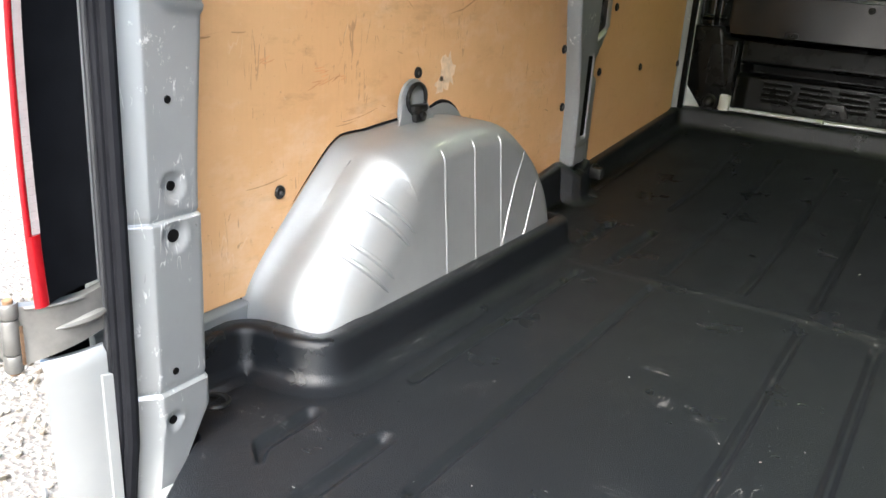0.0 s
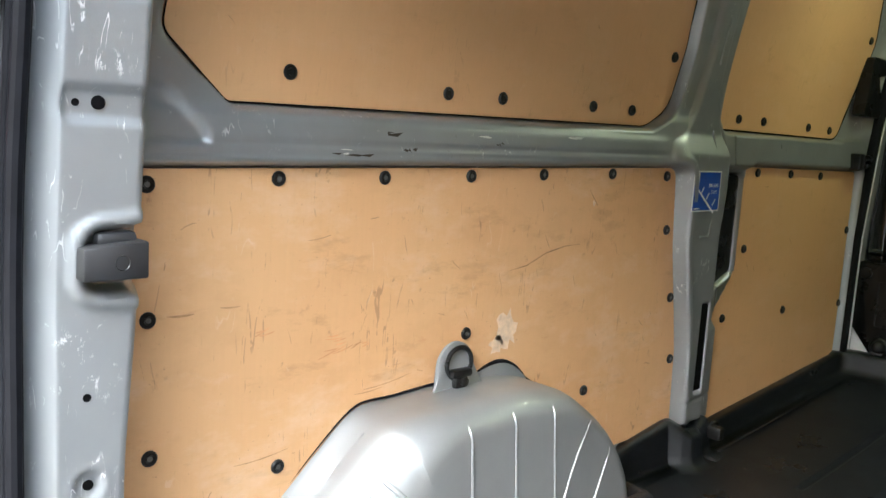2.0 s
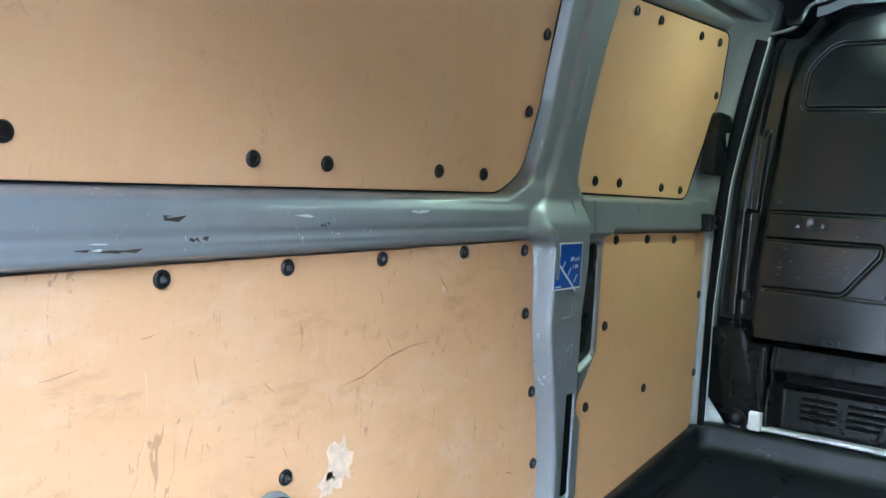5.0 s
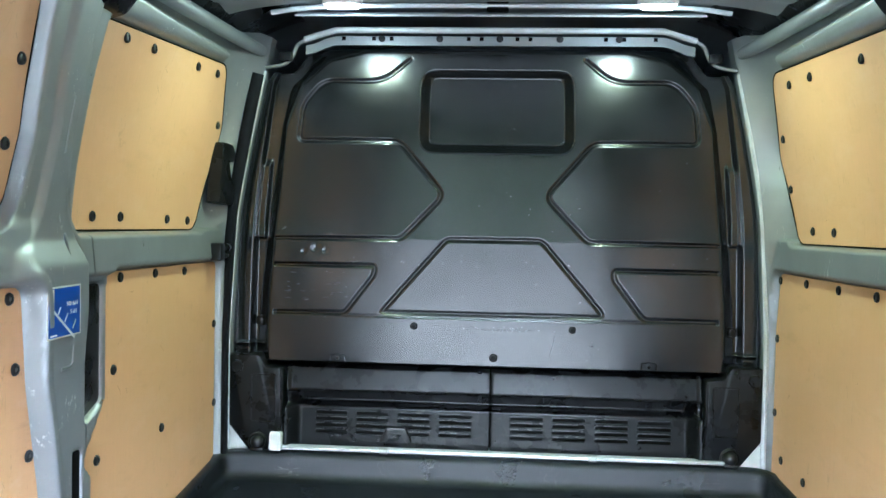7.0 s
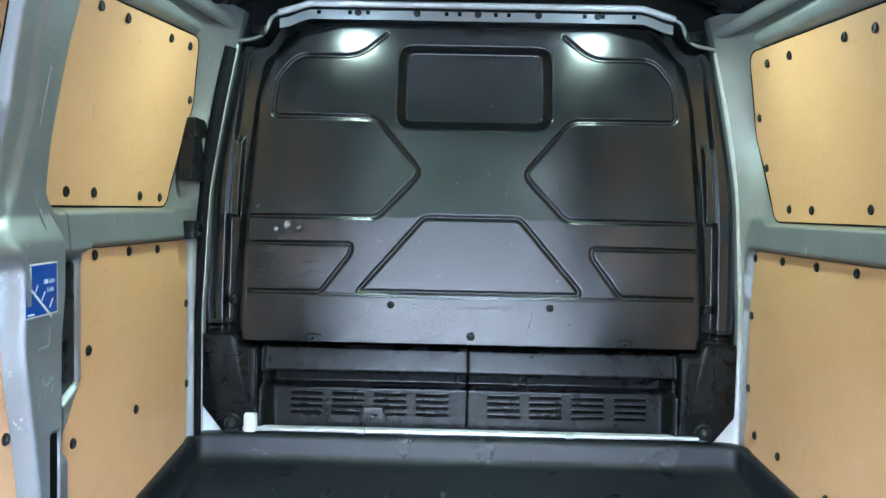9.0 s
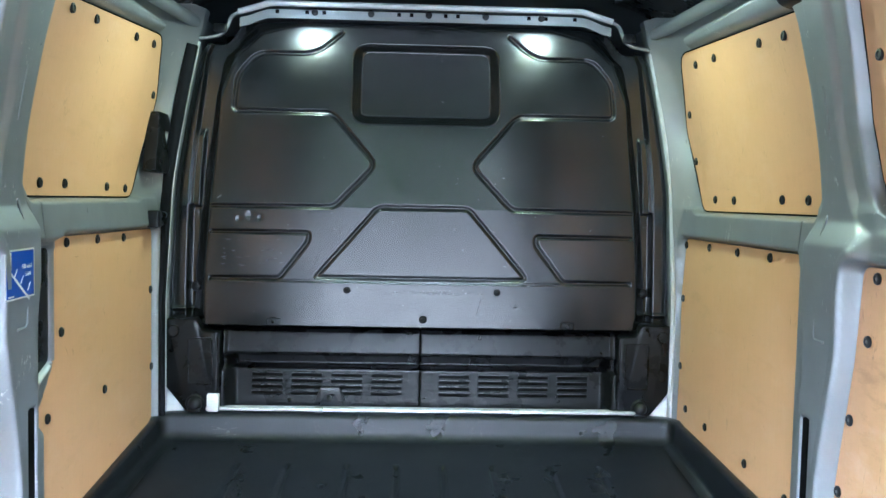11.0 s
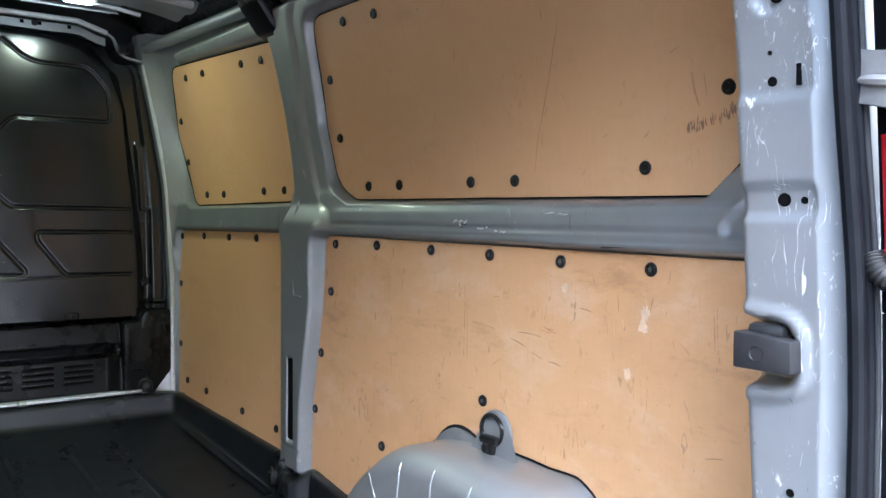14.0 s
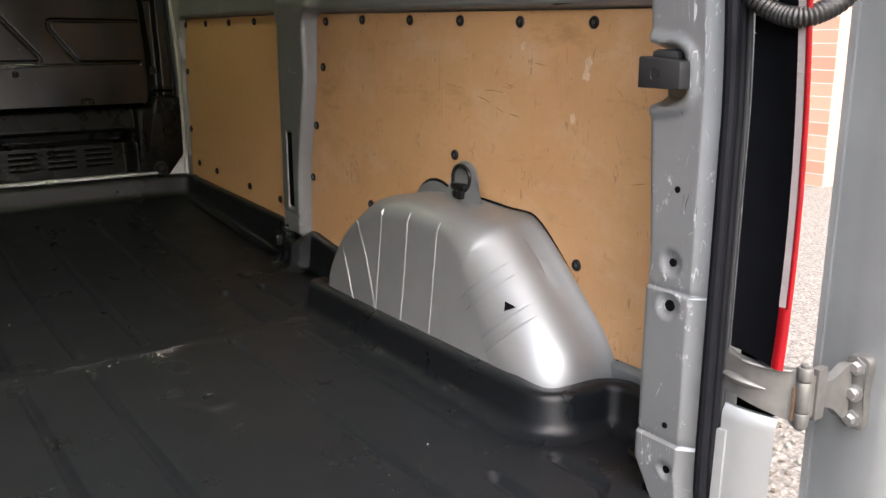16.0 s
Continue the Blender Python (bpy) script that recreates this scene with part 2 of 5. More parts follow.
M_STEEL = plain("bright bolt steel", (0.45, 0.45, 0.44), 0.35, 0.9)
M_HINGE = plain("cast grey hinge", (0.17, 0.168, 0.16), 0.5, 0.6, vary=0.2)
M_RUST = plain("rusty steel", (0.15, 0.09, 0.05), 0.8, 0.2, vary=0.6, scale=90)
M_RED = plain("red lens", (0.27, 0.006, 0.010), 0.15, vary=0.08, Coat_Weight=0.6)
M_CLEAR = plain("clear lens", (0.36, 0.31, 0.305), 0.18, vary=0.08, Coat_Weight=0.6)
M_BLUE = plain("blue print", (0.012, 0.065, 0.36), 0.35, vary=0.06)
M_CRUMB = plain("pale crumbs", (0.26, 0.255, 0.24), 0.8, vary=0.4)
M_RUB = plain("dark rub", (0.045, 0.035, 0.025), 0.6, vary=0.4)
M_SCUFF = plain("rubbed grey paint", (0.10, 0.10, 0.11), 0.5, vary=0.5, scale=80)
M_GRAVEL = gravel()
M_STONES = stones()
M_LEAF = leaves()
M_BRICK = bricks()
M_LAMP = lamp_glow()


# ---- mesh helpers ----
def place(name, bm, material, parent=None, label="", smooth=True, sharp=35):
    """Links a bmesh as one mesh object."""
    me = bpy.data.meshes.new(name)
    bmesh.ops.recalc_face_normals(bm, faces=bm.faces)
    for f in bm.faces:
        f.smooth = smooth
    if smooth and sharp:
        lim = radians(sharp)
        for e in bm.edges:
            if len(e.link_faces) == 2 and e.calc_face_angle(0) > lim:
                e.smooth = False
    bm.to_mesh(me)
    bm.free()
    me.materials.append(material)
    ob = new(name, me)
    if parent:
        ob.parent = parent
    if label:
        tagged(ob, label)
    return ob


def part(name, bm, material, parent, label="", smooth=True, sharp=35):
    return place(name, bm, material, parent, label, smooth, sharp)


def thing(name, label, category, group="", kind="", at=(0, 0, 0)):
    ob = new(name)
    ob.location = at
    ob.empty_display_size = 0.05
    return tagged(ob, label, category, group, kind)


def sheet(fn, nu, nv, thick=None):
    """A grid of nu x nv cells; fn(u, v) gives the place for u, v from 0 to 1. thick: a vector that gives it a back."""
    bm = bmesh.new()
    rows = [[bm.verts.new(fn(i / nu, j / nv)) for j in range(nv + 1)] for i in range(nu + 1)]
    for i in range(nu):
        for j in range(nv):
            bm.faces.new((rows[i][j], rows[i + 1][j], rows[i + 1][j + 1], rows[i][j + 1]))
    if thick is not None:
        off = Vector(thick)
        edge = [rows[i][0] for i in range(nu + 1)] + [rows[nu][j] for j in range(1, nv + 1)]
        edge += [rows[i][nv] for i in range(nu - 1, -1, -1)] + [rows[0][j] for j in range(nv - 1, 0, -1)]
        back = [[bm.verts.new(v.co + off) for v in row] for row in rows]
        for i in range(nu):
            for j in range(nv):
                bm.faces.new((back[i][j], back[i][j + 1], back[i + 1][j + 1], back[i + 1][j]))
        rim = [back[i][0] for i in range(nu + 1)] + [back[nu][j] for j in range(1, nv + 1)]
        rim += [back[i][nv] for i in range(nu - 1, -1, -1)] + [back[0][j] for j in range(nv - 1, 0, -1)]
        n = len(edge)
        for k in range(n):
            bm.faces.new((edge[k], edge[(k + 1) % n], rim[(k + 1) % n], rim[k]))
    return bm


def box(bm, lo, hi, bevel=0.0, segs=2, m=None):
    """Adds a box from corner lo to corner hi, with rounded edges."""
    size, mid = [b - a for a, b in zip(lo, hi)], [(a + b) / 2 for a, b in zip(lo, hi)]
    made = bmesh.ops.create_cube(bm, size=1.0, matrix=Matrix.Translation(mid) @ Matrix.Diagonal((*size, 1)))
    verts = made["verts"]
    if bevel:
        edges = list({e for v in verts for e in v.link_edges})
        res = bmesh.ops.bevel(bm, geom=edges, offset=bevel, segments=segs, profile=0.5, affect='EDGES')
        verts = list({v for f in res["faces"] for v in f.verts} | {v for v in verts if v.is_valid})
    if m is not None:
        bmesh.ops.transform(bm, matrix=m, verts=[v for v in verts if v.is_valid])
    return bm


def rounded(points, radius=0.02, steps=5):
    """A closed 2D outline with its corners rounded; a point may carry its own radius as a third value."""
    out, n = [], len(points)
    for k in range(n):
        p = Vector(points[k][:2])
        r = points[k][2] if len(points[k]) > 2 else radius
        a, b = Vector(points[k - 1][:2]) - p, Vector(points[(k + 1) % n][:2]) - p
        half = a.angle(b) / 2
        cut = min(r / max(math.tan(half), 1e-3), a.length * 0.48, b.length * 0.48)
        a0, b0 = p + a.normalized() * cut, p + b.normalized() * cut
        if cut < 1e-4:
            out.append(p)
            continue
        for i in range(steps + 1):
            s = i / steps
            out.append((1 - s) ** 2 * a0 + 2 * s * (1 - s) * p + s * s * b0)
    return out


def bent(points, radius=0.03, steps=5):
    """An open 2D line with its inner corners rounded; a point may carry its own radius as a third value."""
    out = [Vector(points[0][:2])]
    for a, p, b in zip(points, points[1:], points[2:]):
        r = p[2] if len(p) > 2 else radius
        p = Vector(p[:2])
        a, b = Vector(a[:2]) - p, Vector(b[:2]) - p
        cut = min(r / max(math.tan(a.angle(b) / 2), 1e-3), a.length * 0.48, b.length * 0.48)
        a0, b0 = p + a.normalized() * cut, p + b.normalized() * cut
        out += [(1 - i / steps) ** 2 * a0 + 2 * (i / steps) * (1 - i / steps) * p + (i / steps) ** 2 * b0 for i in range(steps + 1)]
    return out + [Vector(points[-1][:2])]


def slab(outline, to3, depth, bevel=0.003, hole=None):
    """A plate with the given 2D outline: to3(p, d) puts an outline point at depth d. Front edge slightly rounded."""
    bm = bmesh.new()
    mid = sum(outline, Vector((0, 0))) / len(outline)
    rings = []
    for d, inset in ((depth, 0.0), (bevel, 0.0), (bevel * 0.3, bevel * 0.3), (0.0, bevel)):
        ring = []
        for p in outline:
            q = p + (mid - p).normalized() * inset
            ring.append(bm.verts.new(to3(q, d)))
        rings.append(ring)
    n = len(outline)
    for a, b in zip(rings, rings[1:]):
        for k in range(n):
            bm.faces.new((a[k], a[(k + 1) % n], b[(k + 1) % n], b[k]))
    f1 = bm.faces.new(rings[-1])
    f0 = bm.faces.new(rings[0])
    bmesh.ops.triangulate(bm, faces=[f0, f1])
    return bm


def tube(path, radius, sides=8, closed=False, flat=1.0, up=None):
    """A round bar along a path of 3D points. radius may be a list."""
    bm = bmesh.new()
    path = [Vector(p) for p in path]
    n = len(path)
    rings = []
    ref = Vector(up) if up else Vector((0.13, 0.21, 0.97))
    for k, p in enumerate(path):
        d = (path[(k + 1) % n] - path[k - 1]) if closed else path[min(k + 1, n - 1)] - path[max(k - 1, 0)]
        d.normalize()
        a = d.cross(ref)
        if a.length < 1e-3:
            a = d.cross(Vector((1, 0, 0)))
        a.normalize()
        b = a.cross(d)
        r = radius[k] if isinstance(radius, (list, tuple)) else radius
        rings.append([bm.verts.new(p + r * (math.cos(t) * a + flat * math.sin(t) * b)) for t in (2 * math.pi * i / sides for i in range(sides))])
    pairs = list(zip(rings, rings[1:])) + ([(rings[-1], rings[0])] if closed else [])
    for a, b in pairs:
        for k in range(sides):
            bm.faces.new((a[k], a[(k + 1) % sides], b[(k + 1) % sides], b[k]))
    if not closed:
        bm.faces.new(rings[0])
        bm.faces.new(rings[-1])
    return bm


def turned(profile, m, sides=20):
    """A turned shape: profile of (radius, height) about the local z axis, put at m."""
    bm = bmesh.new()
    rings = []
    for r, h in profile:
        rings.append([bm.verts.new(m @ Vector((r * math.cos(2 * math.pi * k / sides), r * math.sin(2 * math.pi * k / sides), h))) for k in range(sides)])
    for a, b in zip(rings, rings[1:]):
        for k in range(sides):
            bm.faces.new((a[k], a[(k + 1) % sides], b[(k + 1) % sides], b[k]))
    bm.faces.new(rings[0])
    bm.faces.new(rings[-1])
    return bm


def arc(c, r, a0, a1, n=8):
    return [(c[0] + r * math.cos(radians(a0 + (a1 - a0) * k / n)), c[1] + r * math.sin(radians(a0 + (a1 - a0) * k / n))) for k in range(n + 1)]


def seg_dist(P, a, b):
    """Distances of the points P (n x 2) to the segment from a to b."""
    a, b = np.array(a, float), np.array(b, float)
    d = b - a
    t = np.clip(((P - a) @ d) / max(d @ d, 1e-12), 0, 1)
    return np.hypot(*(P - a - t[:, None] * d).T)


def line_dist(P, pts, closed=False):
    pts = [tuple(p)[:2] for p in pts]
    pairs = list(zip(pts, pts[1:])) + ([(pts[-1], pts[0])] if closed else [])
    return np.min([seg_dist(P, a, b) for a, b in pairs], axis=0)


def inside(P, pts):
    """Whether the points P lie inside a closed outline."""
    x, y = P.T
    res = np.zeros(len(P), bool)
    n = len(pts)
    for k in range(n):
        (x0, y0), (x1, y1) = tuple(pts[k])[:2], tuple(pts[(k + 1) % n])[:2]
        if y0 == y1:
            continue
        res ^= ((y0 > y) != (y1 > y)) & (x < (x1 - x0) * (y - y0) / (y1 - y0) + x0)
    return res


def signed(P, pts):
    """Distance to a closed outline: minus inside, plus outside."""
    d = line_dist(P, pts, True)
    return np.where(inside(P, pts), -d, d)


def smooth(a, b, x):
    t = np.clip((x - a) / (b - a), 0, 1)
    return t * t * (3 - 2 * t)


def relief(us, vs, to3, height):
    """A pressed sheet: to3(u, v, h) over the grid us x vs with heights height(P)."""
    P = np.array([(u, v) for u in us for v in vs], float)
    h = height(P)
    bm = bmesh.new()
    verts = [bm.verts.new(to3(p[0], p[1], q)) for p, q in zip(P, h)]
    n = len(vs)
    for i in range(len(us) - 1):
        for j in range(n - 1):
            bm.faces.new((verts[i * n + j], verts[(i + 1) * n + j], verts[(i + 1) * n + j + 1], verts[i * n + j + 1]))
    return bm


# ---- plan of the load space: y runs ahead from the rear opening, floor liner at z = 0 ----
BULK_Y = 2.71      # face of the bulkhead
GROUND_Z = -0.55


def floor_rise(y):
    """Height of the liner, which climbs a little towards the bulkhead."""
    return 0.049 * max(0.0, y - 1.3) ** 2


def flank(z, y=1.0):
    """Half the width between the panels' faces at a height."""
    x = 0.862 if z < 0.80 else 0.880 - 0.090 * max(0.0, (z - 0.85) / 0.5) ** 1.6
    if 0.80 <= z < 0.85:
        x = 0.862 + 0.018 * (z - 0.80) / 0.05
    return x - 0.022 * max(0.0, (0.8 - y) / 0.8) ** 2


def frame_x(z):
    """Half the width of the front door frame beside the bulkhead."""
    return 0.836 - 0.020 * max(0.0, min(1.0, (z - 0.55) / 0.35)) - 0.078 * max(0.0, (z - 0.90) / 0.43) ** 1.2


def panels(left):
    """Outlines (y, z) of the four plywood panels of one flank."""
    rear_low = rounded([(0.12, 0.106, .005), (0.60, 0.100, .005), (1.640, 0.095, .005), (1.630, 0.30, .05), (1.615, 0.38, .06), (1.575, 0.57, .06), (1.556, 0.765, .03), (0.12, 0.748, .005)])
    rear_up = rounded([(0.350, 0.848, .02), (1.43, 0.860, .10), (1.52, 0.905, .10), (1.545, 1.05, .1), (1.540, 1.10, .1), (1.52, 1.325, .06), (1.42, 1.325, .02), (0.28, 1.315, .05), (0.245, 0.94, .03)])
    if left:
        front_up = rounded([(1.743, 0.868, .02), (2.500, 0.866, .06), (2.612, 1.165, .1), (2.515, 1.348, .06), (1.750, 1.308, .03)])
        front_low = rounded([(1.80, 0.045, .01), (2.70, 0.05, .01), (2.640, 0.15, .02), (2.640, 0.765, .02), (1.900, 0.772, .025), (1.900, 0.49, .05), (1.802, 0.380, .04)])
    else:
        front_up = rounded([(1.745, 0.860, .01), (2.566, 0.858, .06), (2.656, 1.110, .1), (2.578, 1.344, .07), (1.755, 1.308, .03)])
        front_low = rounded([(1.80, 0.045, .01), (2.70, 0.05, .01), (2.690, 0.30, .05), (2.692, 0.58, .05), (2.655, 0.766, .02), (1.80, 0.768, .02)])
    return [rear_low, rear_up, front_low, front_up]


# ---- flanks ----
def body_side(left):
    """The pressed inner skin of one flank with its pillar, belt rail and hollows."""
    s = -1 if left else 1
    outs = panels(left)

    def height(P):
        y, z = P.T
        d = np.min([signed(P, o) for o in outs], axis=0)
        h = 0.034 * smooth(0.001, 0.016, d) + 0.002 * smooth(0.014, 0.03, d) - 0.010
        # the pillar between the panels: rounded rear ridge below the belt, broad flare above it
        flat = np.array([flank(b, a) for a, b in zip(y, z)]) - 0.838 - 0.10 * (z - 0.775) + 0.022 * np.maximum(0.0, (0.8 - y) / 0.8) ** 2
        rail = smooth(0.740, 0.755, z) * smooth(0.90, 0.872, z)
        h = h + ((-0.010 + (flat + 0.010) * smooth(0.001, 0.013, d)) - h) * rail
        dr, du = signed(P, outs[0]), signed(P, outs[1])
        low = -0.010 + 0.049 * smooth(0.000, 0.014, dr) - 0.005 * smooth(0.029, 0.038, dr) + 0.008 * smooth(0.58, 0.72, z)
        high = -0.010 + 0.046 * smooth(0.004, 0.086, du)
        form = low + (high - low) * smooth(0.79, 0.86, z)
        front = 1.742 - 0.058 * smooth(0.80, 0.96, z)
        mask = smooth(1.49, 1.55, y) * smooth(front + 0.003, front - 0.006, y)
        h = h + (np.maximum(form, h) - h) * mask
        if left:
            h = h - 0.008 * smooth(0.006, 0.001, np.abs(y - front - 0.006)) * smooth(0.40, 0.45, z)
        # folds along the belt rail
        belt = smooth(0.0, 0.02, d) * smooth(1.52, 1.44, y)
        h = h - 0.005 * smooth(0.826, 0.842, z) * smooth(0.90, 0.86, z) * belt
        for low in (0.7715, 0.7865):
            h = h - 0.0035 * smooth(0.007, 0.001, np.abs(z - (low + 0.006 * y))) * belt
        # gusset at the rear end of the belt rail
        g = signed(P, rounded([(0.205, 0.785), (0.305, 0.785), (0.300, 0.806), (0.240, 0.864), (0.205, 0.866)], 0.014))
        h = h - 0.010 * smooth(0.003, -0.008, g)
        if left:
            # sunk flange between the pillar and the front panel, with an open cavity in it
            sunk = smooth(1.745, 1.752, y) * smooth(1.93, 1.91, y) * smooth(0.775, 0.765, z) * smooth(0.34, 0.37, z)
            h = h + (np.minimum(h, 0.006) - h) * sunk
            c = signed(P, rounded([(1.772, 0.445), (1.882, 0.485), (1.882, 0.755), (1.772, 0.755)], 0.020))
            h = h - 0.045 * smooth(0.004, -0.008, c)
        slot = signed(P, rounded([(1.688, 0.185), (1.727, 0.185), (1.727, 0.420), (1.688, 0.420)], 0.006))
        h = h - 0.024 * smooth(0.002, -0.005, slot)
        seam = smooth(0.004, 0.0, np.abs(z - 0.165)) * smooth(1.60, 1.61, y) * smooth(1.80, 1.78, y)
        h = h - 0.004 * seam
        # rounded rail under the roof
        h = h - 0.034 * smooth(1.366, 1.386, z)
        h = np.minimum(h, 0.008 + 0.06 * smooth(0.092, 0.125, z))
        # the front edge curves in to the door frame beside the bulkhead
        reach = np.array([flank(b, a) - frame_x(b) + 0.003 for a, b in zip(y, z)])
        f = np.clip(d / (np.maximum(d, 0) + np.maximum(2.692 - y, 0.0005)), 0, 1)
        sweep = -0.010 + (reach + 0.010) * (1 - np.cos(f * math.pi / 2)) ** 0.8
        sweep = np.where(z < 0.78, np.minimum(sweep, reach), sweep)
        return h + (np.where(z > 0.868, sweep, np.maximum(h, sweep)) - h) * smooth(2.44, 2.52, y) * (d > 0) * smooth(0.10, 0.14, z)

    ys = np.concatenate([np.arange(0.10, 1.50, 0.0062), np.arange(1.50, 1.80, 0.0030), np.arange(1.80, 2.745, 0.0062)])
    zs = np.arange(0.0, 1.47, 0.0055)
    bm = relief(ys, zs, lambda y, z, h: (s * (flank(z, y) - h), y, z), height)
    wall = place("wall_left" if left else "wall_right", bm, M_SILVER_RUBBED, sharp=0)
    tagged(wall, "pressed silver-painted steel van side with pillar and belt rail", "van wall", kind="structure")
    skin = sheet(lambda u, v: (s * (0.955 - 0.13 * max(0, v - 0.5) ** 2 * 4 - (0.115 + 0.065 * float(smooth(0.33, 0.29, v))) * (1 - min(1.0, 3.6 * u * u / 0.16)) ** 2), 0.004 + 3.6 * u * u, -0.40 + 1.99 * v), 40, 40, (-0.012 * s, 0, 0))
    part("outer_skin", skin, M_SILVER, wall)
    # pressed marks on the pillar face
    face = s * (flank(0.6) - 0.0345)
    for pts in ([(1.684, 0.650), (1.684, 0.606), (1.676, 0.597), (1.640, 0.597)], [(1.682, 0.862), (1.680, 0.812), (1.672, 0.803), (1.630, 0.803)], [(1.625, 0.885), (1.628, 0.912), (1.634, 0.918), (1.656, 0.918), (1.660, 0.912), (1.662, 0.885)]):
        part("pressed_mark", tube([(face + s * 0.017 * float(smooth(0.80, 0.85, z)), y, z) if z > 0.7 else (face, y, z) for y, z in pts], 0.0032, 6), M_SILVER, wall)
    # near-black slab covers the slot's lit walls, as shade inside it
    gap = rounded([(1.687, 0.188), (1.728, 0.188), (1.728, 0.418), (1.687, 0.418)], 0.006, 3)
    part("slot", slab(gap, lambda p, d: (s * (flank(p.y) - 0.029 + d), p.x, p.y), 0.004, 0.001), M_DARK, wall, "dark slab standing in for shade in the pillar's slot")
    if left:
        # black plate across the pressed cavity stands in for its dark inside
        hole = rounded([(1.776, 0.452, .016), (1.878, 0.490, .016), (1.878, 0.750, .016), (1.776, 0.750, .016)], 0.016, 4)
        part("cavity", slab(hole, lambda p, d: (-(flank(p.y) + 0.004 + d), p.x, p.y), 0.004, 0.001), M_KICK, wall, "black plate standing in for the dark of the opening beside the pillar")
    up = [(s * (flank(z) - 0.0355), 1.652 + 0.02 * (z - 1.0), z) for z in (1.02, 1.06, 1.10, 1.13)]
    part("pressed_mark", tube(up, 0.003, 6), M_SILVER, wall)
    # rubs and chips along the belt rail
    dark, pale = bmesh.new(), bmesh.new()
    marks = ((dark, 0.590, 0.815, 0.10, 4), (dark, 0.625, 0.813, 0.060, 5), (dark, 0.575, 0.776, 0.060, 4), (dark, 0.680, 0.786, 0.025, 6), (dark, 0.908, 0.805, 0.018, 4), (pale, 0.880, 0.817, 0.045, 3), (pale, 0.545, 0.780, 0.050, 3), (pale, 0.465, 0.787, 0.018, 5), (pale, 1.135, 0.824, 0.060, 5)) if left else ((pale, 0.952, 0.807, 0.026, 7), (pale, 0.935, 0.800, 0.018, 6), (pale, 0.875, 0.792, 0.026, 5), (pale, 0.812, 0.785, 0.030, 5), (pale, 0.667, 0.822, 0.055, 3), (dark, 0.545, 0.765, 0.080, 4), (dark, 0.935, 0.796, 0.025, 3))
    rnd = random.Random(17)
    for bm, y, z, size, wide in marks:
        for k in range(3):
            cy, cz, long, w = y + rnd.gauss(0, size * 0.25), z + rnd.gauss(0, 0.003), size * rnd.uniform(0.3, 0.7), wide * 0.0005
            quad = [(cy - long / 2, cz), (cy - long * 0.1, cz + w), (cy + long / 2, cz + rnd.gauss(0, 0.003)), (cy + long * 0.2, cz - w)]
            bm.faces.new([bm.verts.new((s * (0.8370 + 0.10 * (q - 0.775)), p, q)) for p, q in quad])
    tagged(part("dark_rubs", dark, M_RUB, wall, "dark rubbed streaks on the belt rail", smooth=False), kind="stuff")
    tagged(part("pale_chips", pale, M_WHITE, wall, "pale chips in the belt rail's paint", smooth=False), kind="stuff")
    if left:
        seal = [(-(frame_x(z) + 0.006), 2.668 - 0.012 * max(0.0, (z - 1.1) / 0.3), z) for z in [0.15 + 0.05 * k for k in range(25)]]
        part("side_door_seal", tube(seal, 0.019, 10, flat=0.75), M_RUBBER, wall, "dark rubber seal beside the side door frame")
    # pale flange beside the bulkhead
    line = [(s * frame_x(z), 2.695, z) for z in [0.165 + 0.06 * k for k in range(21)]]
    part("door_flange", tube(line, 0.0085, 6, flat=0.7), M_PALE, wall, "bright pale steel flange")
    return wall


def ply_sheet(outline, s):
    """A plywood sheet bent to the flank."""
    bm = bmesh.new()
    ys, zs = [p.x for p in outline], [p.y for p in outline]
    bm.faces.new([bm.verts.new((p.x, p.y, 0)) for p in outline])
    z = math.ceil(min(zs) / 0.06) * 0.06
    while z < max(zs):
        bmesh.ops.bisect_plane(bm, geom=bm.verts[:] + bm.edges[:] + bm.faces[:], plane_co=(0, z, 0), plane_no=(0, 1, 0))
        z += 0.06
    y = math.ceil(min(ys) / 0.15) * 0.15
    while y < max(ys):
        bmesh.ops.bisect_plane(bm, geom=bm.verts[:] + bm.edges[:] + bm.faces[:], plane_co=(y, 0, 0), plane_no=(1, 0, 0))
        y += 0.15
    made = bmesh.ops.extrude_face_region(bm, geom=bm.faces[:])
    back = {v for v in made["geom"] if isinstance(v, bmesh.types.BMVert)}
    for v in bm.verts:
        y, z = v.co.x, v.co.y
        v.co = (s * (flank(z, y) + (0.0095 if v in back else 0.0)), y, z)
    return bm


def screw_cap(parent, s, y, z, r=0.0122, pin=False):
    """A black push-in panel fastener with a dished head."""
    m = Matrix.Translation((s * flank(z, y), y, z)) @ Matrix.Rotation(radians(-90 * s), 4, 'Y')
    bm = turned([(r, -0.002), (r, 0.0025), (r * 0.86, 0.0048), (r * 0.55, 0.0052), (r * 0.45, 0.003), (0.001, 0.003)], m, 14)
    cap = part("fastener", bm, M_CAP, parent, "black push-in fastener")
    if pin:
        bm = turned([(0.0042, 0.0020), (0.0042, 0.0042), (0.0025, 0.0046), (0.0008, 0.0040)], m, 8)
        part("pin", bm, M_PIN, cap, "worn metal pin")
    return cap


